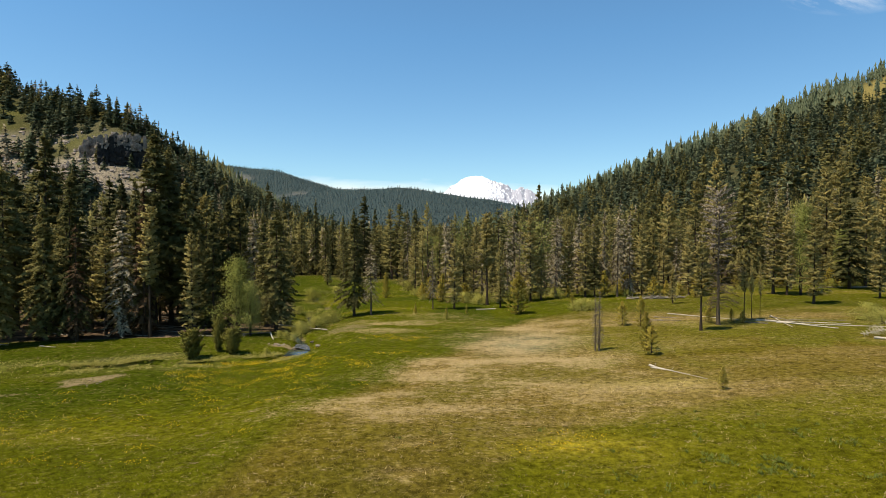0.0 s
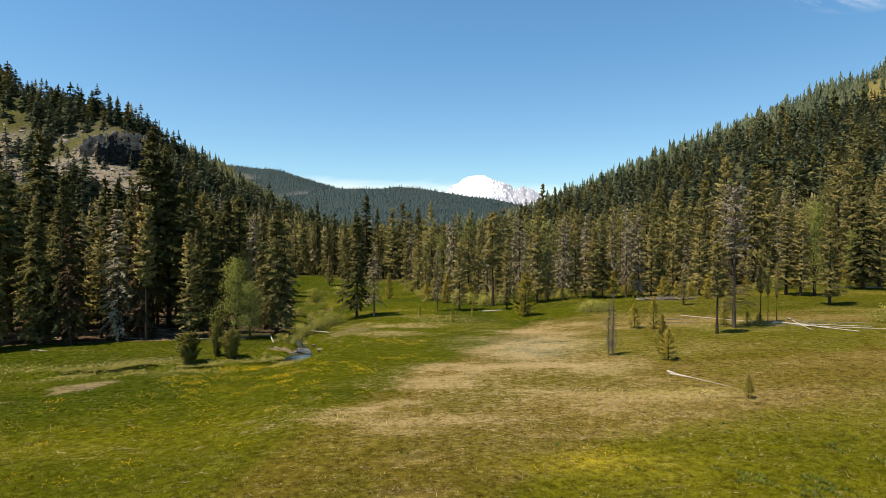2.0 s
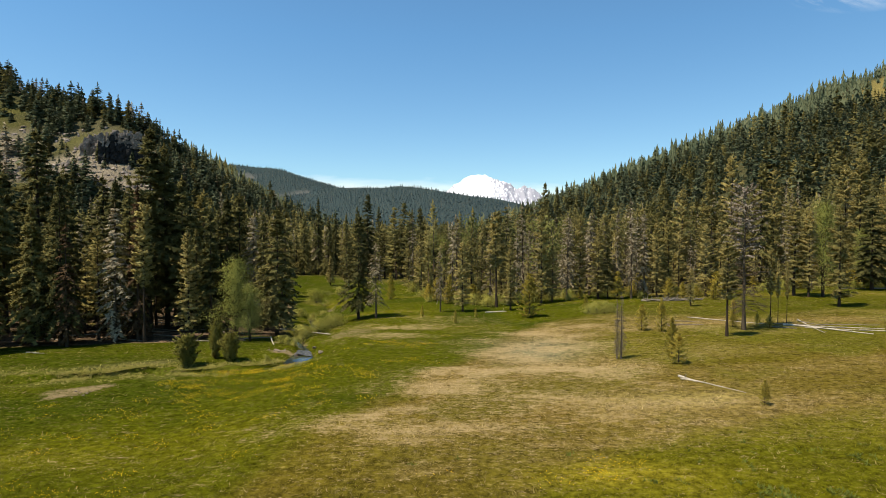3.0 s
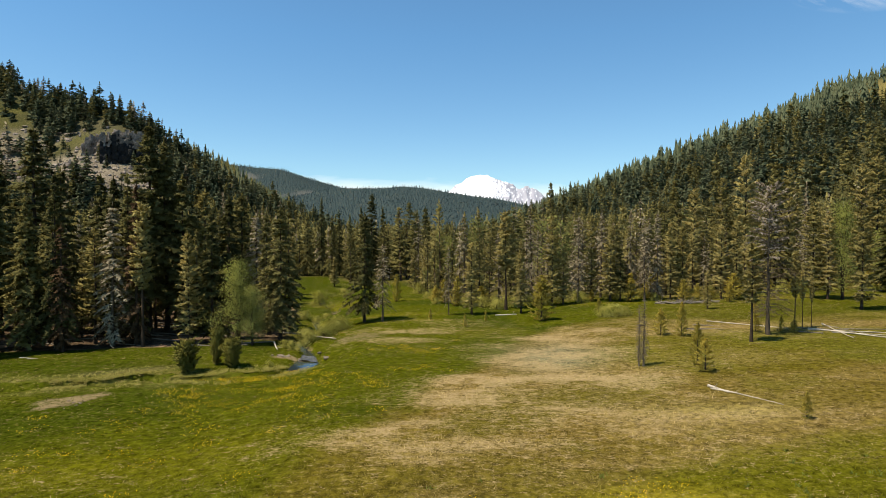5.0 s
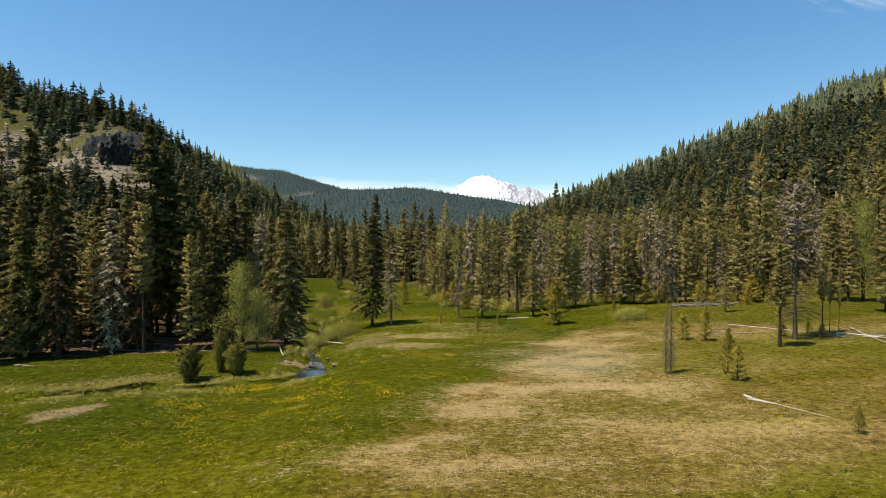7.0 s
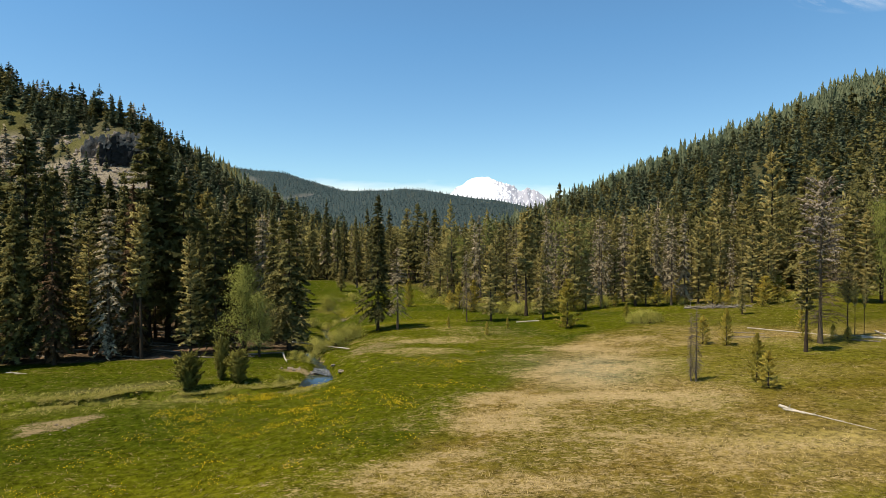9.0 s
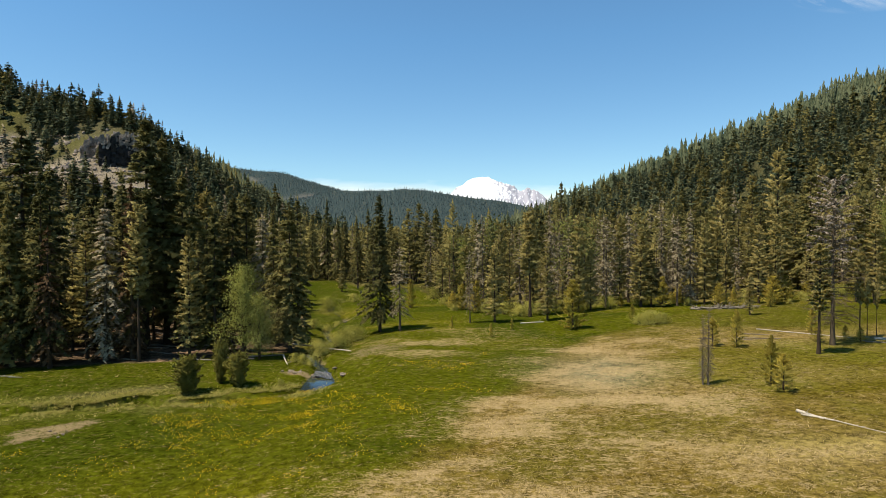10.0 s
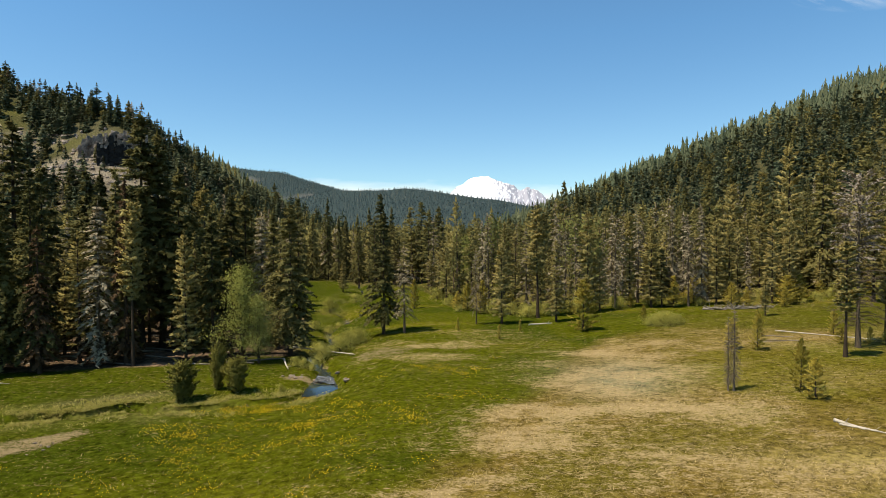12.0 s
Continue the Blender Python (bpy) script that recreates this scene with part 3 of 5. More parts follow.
    base = np.column_stack([np.interp(t, np.linspace(0, 1, len(centre)), centre[:, 0]), np.interp(t, np.linspace(0, 1, len(centre)), centre[:, 1]), t * h])

    def on(i, s):
        return base[i] + out[i] * (L[i] * s)[:, None] + np.array([0, 0, 1.0]) * (L[i] * (rise[i] * s - droop[i] * s * s))[:, None]

    wood = [trunk]
    every = np.arange(branches)
    if kind in ("dying", "snag") and detail > 0.6:
        a, m, b = on(every, np.full(branches, 0.02)), on(every, np.full(branches, 0.55)), on(every, np.full(branches, 1.0))
        th = (0.0030 if kind == "dying" else 0.0065) * h * (0.4 + prof) * 0.6
        wood += [rods(a, m, th, th * 0.6), rods(m, b, th * 0.6, th * 0.15)]
        k = np.repeat(every, 12 if fan else 7 if thin < 1 else 2 if kind == "dying" else 4)
        s = rng.uniform(0.25, 0.95, len(k))
        p = on(k, s)
        d = unit(out[k] + rng.normal(0, 0.7, (len(k), 3)) + np.array([0, 0, -0.35]))
        wood.append(rods(p, p + d * (L[k] * rng.uniform(0.12, 0.4, len(k)))[:, None], th[k] * 0.4, th[k] * 0.12))
    elif detail > 0.6:
        pick = every[:: 3]
        th = np.full(len(pick), 0.0022 * h)
        wood.append(rods(on(pick, np.full(len(pick), 0.0)), on(pick, np.full(len(pick), 0.7)), th, th * 0.3))
        bare = rng.uniform(0.05, clear + 0.1, 14)
        ba = rng.uniform(0, 6.28, 14)
        p = np.column_stack([0 * ba, 0 * ba, bare * h])
        q = p + np.column_stack([np.cos(ba), np.sin(ba), -0.25 + 0 * ba]) * (R * rng.uniform(0.2, 0.6, 14))[:, None]
        wood.append(rods(p, q, np.full(14, 0.0016 * h), np.full(14, 0.0004 * h)))
    if kind == "snag":
        return stack(wood), None
    per = sprays if kind != "dying" else max(1, int(sprays * 0.85 * thin))
    i = np.repeat(every[t > 0.48] if fan else every, per)
    s = np.tile(0.2 + 0.8 * np.linspace(0.0, 1.0, per) ** 0.62, len(i) // per) + rng.normal(0, 0.05, len(i))
    s = np.clip(s, 0.1, 1.05)
    p = on(i, s)
    perp = np.cross(out[i], [0, 0, 1.0])
    aside = rng.uniform(-1, 1, len(i)) * L[i] * (0.28 if kind != "young" else 0.15) * np.clip(1.15 - s, 0.1, 1)
    p = p + perp * aside[:, None] - np.array([0, 0, 0.22]) * np.abs(aside)[:, None]
    turn = rng.choice([-1.0, 1.0], len(i)) * rng.uniform(0.2, 1.3, len(i))
    d = out[i] * np.cos(turn)[:, None] + perp * np.sin(turn)[:, None]
    d[:, 2] += {"fir": -0.25, "pine": 0.25, "dying": -0.45, "young": 0.6}[kind] + rng.normal(0, 0.5, len(i))
    d = unit(d)
    size = {"fir": 0.042, "pine": 0.040, "dying": 0.038, "young": 0.075}[kind] * h * fine
    ln = size * rng.uniform(0.55, 1.35, len(i)) * ((0.55 if detail > 0.5 else 0.12) + (0.6 if detail > 0.5 else 1.05) * np.sqrt(np.maximum(prof[i], 0.02))) / math.sqrt(detail)
    sd = unit(np.cross(d, np.array([0, 0, 1.0]) + rng.normal(0, 0.95, (len(i), 3))))
    wd = ln * rng.uniform(0.17, 0.32, len(i)) * (1.0 if detail > 0.5 else 1.7 if detail > 0.15 else 2.0) * (1.0 if kind != "dying" else 0.8)
    p = p - d * (ln * 0.25)[:, None]
    parts = [sprigs(p, d, sd, ln, wd)]
    tipz = np.array([[centre[-1, 0], centre[-1, 1], h * 0.985]])
    parts.append(sprigs(np.repeat(tipz, 3, 0), unit(rng.normal(0, 0.12, (3, 3)) + [0, 0, 1]), unit(rng.normal(0, 1, (3, 3)) * [1, 1, 0.05]), np.full(3, h * (0.035 if detail > 0.5 else 0.09)), np.full(3, h * (0.006 if detail > 0.5 else 0.014))))
    return stack(wood), stack(parts)


def tiered_fir(seed, h, tiers, points, wide=0.17):
    """A far conifer: ragged drooping skirts of boughs, each narrower than the one below."""
    rng = np.random.default_rng(seed)
    V, F, k = [], [], 0
    for i in range(tiers):
        t = i / tiers
        low = h * (0.06 + 0.92 * t + rng.uniform(-0.02, 0.02))
        top = min(low + h * (1.0 - t) ** 0.5 * 2.6 / tiers, h)
        m = points * 2
        a = np.arange(m) / m * 2 * math.pi + rng.uniform(0, 6.28) + rng.normal(0, 0.30, m)
        r = h * wide * (1.02 - t) ** 0.8 * rng.uniform(0.6, 1.25, m) * np.where(np.arange(m) % 2, 0.36, 1.0) * rng.uniform(0.75, 1.2)
        off = rng.normal(0, 0.018 * h, 2) * (1 - t)
        z = low + rng.normal(0, 0.016 * h, m) + np.where(np.arange(m) % 2, 0.35, -0.1) * (top - low)
        V += [np.column_stack([np.cos(a) * r + off[0], np.sin(a) * r + off[1], z]), np.array([[0.0, 0.0, top]])]
        n = np.arange(m)
        F.append(np.column_stack([n, (n + 1) % m, np.full(m, m)]) + k)
        k += m + 1
    return np.concatenate(V), np.concatenate(F)


def bush_geo(seed, h, wide, leaves, leaf, stems=9, clear=0.05, lobes=7):
    """Many-stemmed shrub or broadleaf crown: leaf clumps gathered round the ends of stems."""
    rng = np.random.default_rng(seed)
    ends = np.column_stack([rng.normal(0, 0.42, lobes * 3), rng.normal(0, 0.42, lobes * 3), rng.uniform(clear + 0.06, 1, lobes * 3)])
    ends[:, :2] *= wide * np.sqrt(np.clip(1.15 - ends[:, 2:3], 0.1, 1)) * 1.2
    ends[:, 2] *= h * 0.92
    a = np.column_stack([rng.normal(0, 0.04 * wide, (stems, 2)), np.zeros(stems)])
    b = ends[:stems]
    m = (a + b) / 2 + np.column_stack([-(b[:, :2]) * 0.25, np.full(stems, h * 0.08)])
    th = np.full(stems, h * 0.008)
    wood = stack([rods(a, m, th, th * 0.7, 4), rods(m, b, th * 0.7, th * 0.15, 4)])
    k = rng.integers(0, len(ends), leaves)
    spread_r = wide * 0.20
    p = ends[k] + rng.normal(0, 1, (leaves, 3)) * spread_r * np.array([1, 1, 0.9])
    p[:, 2] = np.clip(p[:, 2], h * clear, h * 1.02)
    d = unit(rng.normal(0, 1, (leaves, 3)) + [0, 0, 0.5] + unit(p - [0, 0, h * 0.4]) * 0.7)
    sd = unit(np.cross(d, rng.normal(0, 1, (leaves, 3))))
    ln = leaf * rng.uniform(0.6, 1.4, leaves)
    return wood, kites(p, d, sd, ln, ln * rng.uniform(0.28, 0.45, leaves))


meshes = {}


def crown_mesh(verts, faces, h, green):
    away = outside(verts - verts.mean(0) * (1, 1, 0), h)
    faces = facing(verts, faces, away)
    me = mesh_from("crown", verts, [faces], [green], smooth=True)
    rounded(me, verts, faces[:, :3], away)
    return me


def tree_meshes(kind, n):
    """The shared trunk and crown meshes of variant n of a kind."""
    if (kind, n) not in meshes:
        seed = sum(map(ord, kind)) * 13 + n * 101
        if kind == "broadleaf":
            trunk, crown = bush_geo(seed, 12.0, 3.0, 7500, 0.18, 14, 0.08, 30)
        elif kind == "willow":
            trunk, crown = bush_geo(seed, 2.0, 1.2, 2400, 0.088, 14, 0.02, 14)
        elif kind == "shrubby":
            trunk, crown = conifer(seed, "bushy", 3.0, 280, 26)
        elif kind == "snag":
            trunk, crown = conifer(seed, kind, 6.0, 170)
        elif kind == "young":
            trunk, crown = conifer(seed, kind, 3.0, 150, 20)
        else:
            light = 0.45 if n > 4 else 1.0
            count = {"fir": 190, "pine": 160, "dying": 130, "lodgepole": 120, "ragged": 130, "fan": 170, "rusty": 125}[kind]
            trunk, crown = conifer(seed, kind, 20.0, int(count * light), int(31 * math.sqrt(light)), coarse=1.15 if n > 4 else 1.0)
        wood = dead_bark if kind in ("dying", "ragged") else dead_bark if kind == "fan" else brown_dead if kind == "snag" else bark
        green = willow_leaf if kind == "willow" else needles[{"lodgepole": "pine", "ragged": "dying"}.get(kind, kind)] if kind != "snag" else None
        meshes[kind, n] = (mesh_from("trunk", trunk[0], [trunk[1]], [wood], smooth=True), crown_mesh(*crown, NOMINAL[kind], green) if crown else None)
    return meshes[kind, n]


NOMINAL = {"rusty": 20.0, "fan": 20.0, "shrubby": 3.0, "ragged": 20.0, "lodgepole": 20.0, "fir": 20.0, "pine": 20.0, "dying": 20.0, "snag": 6.0, "young": 3.0, "broadleaf": 12.0, "willow": 2.0}
NAMES = {"rusty": "dying_conifer", "fan": "dying_conifer", "shrubby": "young_pine", "ragged": "dying_conifer", "lodgepole": "pine_tree", "fir": "fir_tree", "pine": "pine_tree", "dying": "dying_conifer", "snag": "dead_tree", "young": "young_pine", "broadleaf": "broadleaf_tree", "willow": "willow_shrub"}
LABELS = {"rusty": "brown dying conifer with thin rusty needles", "fan": "tall pale grey dead conifer with fine drooping twigs", "shrubby": "dense rounded young pine growing in the meadow grass", "ragged": "grey half-dead conifer with ragged thin boughs", "lodgepole": "slender lodgepole pine with a bare lower trunk", "fir": "tall dark green fir standing in dense conifer woods", "pine": "olive green lodgepole pine at the edge of the meadow",
          "dying": "grey-brown dying conifer with thin needles among green trees", "snag": "bare weathered dead tree with stubby branches",
          "young": "young bushy yellow-green pine growing in the meadow grass", "broadleaf": "light green leafy broadleaf tree at the wood's edge",
          "willow": "low pale green willow shrub beside the stream"}
placed = []
pick = np.random.default_rng(5)


def tree(kind, x, y, h, fat=1.0, variant=None, label="", group=""):
    """One tree standing on the ground."""
    trunk, crown = tree_meshes(kind, int(pick.integers(0, 5 if kind in ("fir", "pine", "dying") else 2 if kind == "rusty" else 3)) if variant is None else variant)
    s = h / NOMINAL[kind]
    ob = new(NAMES[kind])
    ob.matrix_world = pose(x, y, land_z(x, y) - 0.06 * min(s, 1), 0, 0, float(pick.uniform(0, 360))) @ Matrix.Diagonal((s * fat, s * fat, s, 1))
    for name, me in (("trunk", trunk), ("crown", crown)):
        if me:
            new(name, me).parent = ob
    placed.append((x, y))
    shrub = kind == "willow"
    return tagged(ob, label or LABELS[kind], "shrub" if shrub else "tree", group or ("shrubs along the stream" if shrub else "trees of the woods" if kind not in ("young", "shrubby") else "young pines in the meadow"))


# trees that stand out, each at its place: kind, x, y, height, breadth
tree("snag", 15.7, 58.1, 6.2, 0.95, variant=0, label="grey leafless dead tree with short brittle twigs in dry grass")
tree("snag", 15.35, 58.25, 5.5, 0.8, variant=1)
tree("young", 20.0, 55.6, 2.8, 0.95)
tree("young", 20.1, 57.4, 3.8, 0.6)
tree("young", 20.75, 43.2, 1.7, 0.8, label="tiny sparse pine sapling standing alone in dry grass")
tree("lodgepole", 29.6, 66.8, 10.0, 1.2)
tree("fan", 33.4, 70.6, 16.2, 1.05, label="large grey dying conifer with drooping brown lower boughs")
tree("lodgepole", 37.9, 73.3, 9.0, 0.7)
tree("lodgepole", 39.3, 74.2, 7.6, 0.45)
tree("lodgepole", 40.7, 74.8, 7.2, 0.4)
tree("young", 37.0, 71.9, 1.5, 1.2)
tree("young", 33.0, 72.4, 1.6, 1.1)
tree("young", 11.2, 85.9, 6.2, 0.9, label="broad bushy young pine at the meadow's edge")
tree("shrubby", -26.2, 61.8, 3.4, 1.15, label="bushy young pine beside the stream's grassy bank")
tree("shrubby", -24.5, 64.6, 3.9, 0.6)
tree("shrubby", -22.75, 64.0, 3.1, 1.1)
tree("broadleaf", -26.0, 74.6, 10.3, 0.95)
tree("broadleaf", -24.2, 74.2, 7.2, 0.9)
tree("fir", -22.4, 79.2, 16.6, 1.12, label="large dark fir standing at the corner of the woods")
tree("pine", -29.6, 149.3, 7.3, 1.3)
tree("fir", -13.0, 86.8, 15.0, 1.0, label="slender fir standing alone in the open meadow")
tree("ragged", -10.4, 86.0, 10.5, 1.2)
# front of the dark woods left of the stream
tree("fir", -60.8, 89.6, 28.0, 1.25)
tree("fir", -55.5, 74.0, 21.1, 1)
tree("fir", -57.4, 79.0, 20.6, 1)
tree("fir", -52.3, 83.0, 21.5, 0.9)
tree("fir", -45.0, 71.0, 19.7, 0.8)
tree("fir", -46.6, 82.1, 20.7, 1.1)
tree("dying", -40.4, 74.0, 16.5, 1.1, label="silvery grey-green conifer with layered drooping boughs")
tree("lodgepole", -36.6, 73.4, 16.5, 0.9)
tree("rusty", -43.8, 70.3, 14.0, 1.0, label="grey dead-limbed conifer with rusty lower boughs")
tree("rusty", -37.8, 74.4, 18.9, 1.0, label="brown dying conifer with thin needles among dark firs")
tree("fir", -47.8, 70.6, 17.0, 0.9)
tree("fir", -50.6, 66.6, 15.5, 0.95)
tree("fir", -43.5, 80.0, 20.1, 0.9)
tree("fir", -40.2, 77.0, 20.1, 0.8)
tree("fir", -40.0, 81.3, 27.0, 1.15, label="broad tall pine with clumped olive green boughs")
tree("fir", -38.7, 83.5, 25.2, 1.0)
tree("fir", -36.0, 82.4, 20.6, 0.95)
tree("pine", -32.0, 75.0, 13.2, 0.8)
tree("pine", -34.0, 84.5, 19.0, 1)
tree("fir", -30.0, 77.0, 16.0, 1)
tree("fir", -31.4, 86.0, 18.1, 1)
tree("fir", -31.8, 92.0, 18.8, 1)
tree("dying", -28.2, 88.0, 15.8, 1)
tree("fir", -25.6, 84.0, 16.0, 0.9)
tree("fir", -53.4, 70.0, 12.8, 1.1)
tree("fir", -48.2, 71.0, 14.5, 1)
# far end of the open valley floor
tree("fir", -45.1, 185.0, 19.6, 0.8)
tree("fir", -40.8, 186.0, 24.2, 0.7)
tree("fir", -36.1, 190.0, 19.2, 0.8)
tree("fir", -36.9, 182.0, 18.5, 0.8)
tree("fir", -31.7, 184.0, 20.3, 0.8)
tree("fir", -28.6, 186.0, 21.5, 0.9)
tree("fir", -25.6, 188.0, 25.6, 0.9)
tree("fir", -22.5, 192.0, 21.8, 0.8)
tree("fir", -15.2, 165.0, 18.6, 0.8)
tree("fir", -11.9, 160.0, 20.5, 0.85)
tree("fir", -10.0, 164.0, 18.5, 0.9)
tree("fir", -7.6, 158.0, 18.8, 0.8)
tree("fir", -5.0, 150.0, 13.9, 0.9)
tree("broadleaf", -3.9, 146.0, 13.0, 0.6)
tree("broadleaf", -1.1, 140.0, 12.1, 0.6)
tree("young", -10.7, 110.6, 4.9, 0.5)
tree("pine", -8.4, 124.9, 8.9, 1)
tree("broadleaf", -6.1, 126.2, 5.2, 0.8)
tree("willow", -25.2, 113.8, 2.8, 1)
tree("willow", -23.5, 130.5, 1.7, 1.3)
# front of the woods right of the stream
tree("ragged", -1.4, 92.0, 9.8, 0.75)
tree("pine", 2.0, 92.7, 10.6, 1.0)
tree("lodgepole", 7.6, 98.0, 15.4, 1.1)
tree("pine", 9.4, 93.8, 11.0, 0.9)
tree("pine", 9.2, 106.1, 13.5, 0.9)
tree("pine", 15.2, 100.4, 14.7, 0.95)
tree("pine", 17.2, 101.4, 9.2, 1)
tree("ragged", 20.2, 103.9, 13.9, 1.1)
tree("pine", 22.6, 104.9, 14.5, 0.9)
tree("pine", 25.3, 103.0, 12.3, 1.15)
tree("fir", 27.0, 103.3, 8.7, 1.1)
tree("dying", 28.9, 104.4, 15.1, 0.9)
tree("ragged", 31.1, 103.6, 12.4, 1)
tree("dying", 33.9, 105.4, 14.8, 0.9)
tree("pine", 35.8, 104.7, 13.2, 0.8)
tree("pine", 37.9, 104.9, 12.9, 0.9)
tree("pine", 44.1, 104.4, 12.3, 0.9)
tree("pine", 46.7, 104.4, 13.5, 0.9)
tree("pine", 58.7, 103.5, 15.9, 1.2)
tree("pine", 60.2, 101.9, 14.2, 1)
tree("broadleaf", 62.6, 101.9, 16.8, 0.6)
tree("pine", 57.4, 90.2, 14.4, 1.05)
tree("pine", 72.5, 96.7, 11.9, 1)
tree("pine", 58.5, 125.0, 27.0, 0.85)
tree("fir", 62.8, 122.0, 24.9, 0.95)
tree("pine", 69.0, 128.0, 23.9, 0.9)
tree("pine", 85.1, 125.0, 27.5, 0.9)
tree("pine", 85.3, 130.0, 25.3, 0.9)
tree("pine", 49.6, 128.0, 20.3, 0.9)
tree("pine", 56.2, 130.0, 22.4, 0.85)
tree("fir", 48.3, 135.0, 24.2, 0.8)
tree("fir", 78.5, 112.5, 17.0, 1.35)
tree("broadleaf", 81.5, 119.0, 12.0, 0.7)
tree("pine", 85.5, 118.0, 22.1, 0.9)
tree("pine", 91.1, 120.0, 22.1, 0.9)
tree("fir", 39.9, 243.0, 31.9, 0.6)
tree("fir", 45.3, 245.0, 29.9, 0.65)
# small pines and bushes in the open
tree("young", -3.9, 86.8, 1.7, 0.5)
tree("young", 0.7, 81.3, 1.7, 0.6)
tree("young", 3.7, 86.6, 1.5, 0.5)
tree("young", 20.6, 92.2, 1.9, 0.9)
tree("young", 24.1, 70.8, 3.8, 0.6)
tree("young", 22.2, 71.8, 3.0, 0.9)
tree("pine", 36.4, 92.1, 5.7, 1.1)
tree("young", 43.4, 99.9, 3.0, 0.8)
tree("young", 35.4, 77.1, 2.8, 0.7)
tree("young", 36.0, 72.7, 1.6, 0.8)
tree("willow", 19.6, 86.6, 1.5, 1.2)
tree("willow", 20.7, 86.2, 1.8, 1.2)
tree("willow", 21.9, 86.5, 1.7, 1.25)
tree("willow", 22.9, 87.0, 1.3, 1.2)
tree("willow", 4.0, 101.1, 1.9, 1.3)
tree("willow", 6.2, 98.7, 1.8, 1.3)
# willows along the stream
tree("willow", -18.6, 77.6, 2.0, 1.3)
tree("willow", -17.0, 79.0, 2.0, 1.4)
tree("willow", -16.2, 82.6, 2.0, 1.5)
tree("willow", -19.3, 73.1, 1.1, 1.0)
tree("willow", -18.2, 72.3, 1.1, 1.0)
tree("willow", -23.9, 96.6, 1.4, 1.5)
tree("willow", -22.2, 98.0, 1.4, 1.5)
tree("willow", -21.4, 102.3, 1.2, 1.5)
tree("willow", -17.4, 86.5, 1.3, 1.2)
tree("willow", 52.5, 71.7, 2.2, 1.4)
tree("willow", 51.9, 69.0, 1.8, 1.4)
tree("willow", -36.9, 56.6, 0.9, 1.3)
tree("willow", -35.7, 57.0, 0.7, 1.3)
tree("willow", -19.2, 64.6, 0.7, 1)
tree("willow", -17.3, 63.7, 0.7, 1)
tree("willow", -19.0, 78.6, 1.6, 1.3)
tree("willow", -15.6, 84.0, 1.7, 1.4)
tree("willow", -20.4, 84.2, 1.7, 1.4)
tree("willow", -20.3, 73.8, 1.0, 1.2)
tree("snag", 65.5, 109.5, 9.5, 0.7)


def too_close(x, y, gap):
    return any((x - a) ** 2 + (y - b) ** 2 < gap * gap for a, b in placed)


def fill_woods_edge(count, lo, hi, tall, mix_of, gap, x_range, y_range):
    """Trees of the front rows of the woods, between the ones set above."""
    rng = np.random.default_rng(count + 7)
    done, tries = 0, 0
    while done < count and tries < 20000:
        tries += 1
        x, y = rng.uniform(*x_range), rng.uniform(*y_range)
        w = float(wooded(np.array([x]), np.array([y]))[0])
        if lo < w < hi and not too_close(x, y, gap):
            kind = mix_of[int(rng.integers(0, len(mix_of)))]
            tree(kind, x, y, rng.uniform(*tall) * (0.8 if kind == "pine" else 0.45 if kind == "willow" else 1.0), rng.uniform(0.85, 1.15), int(rng.integers(0, 3)) + (5 if kind in ("fir", "pine", "dying") else 0))
            done += 1


fill_woods_edge(60, 0.5, 22, (12, 19), ("fir", "fir", "pine", "fir", "fir"), 2.9, (-92, -22), (64, 130))
fill_woods_edge(84, -1.5, 3.0, (1.6, 5.0), ("young", "willow", "willow", "young", "willow"), 1.6, (-8, 100), (95, 125))
fill_woods_edge(85, 0.5, 20, (8, 16), ("fir", "pine", "pine", "dying", "pine", "dying", "pine"), 2.9, (-12, 110), (97, 140))


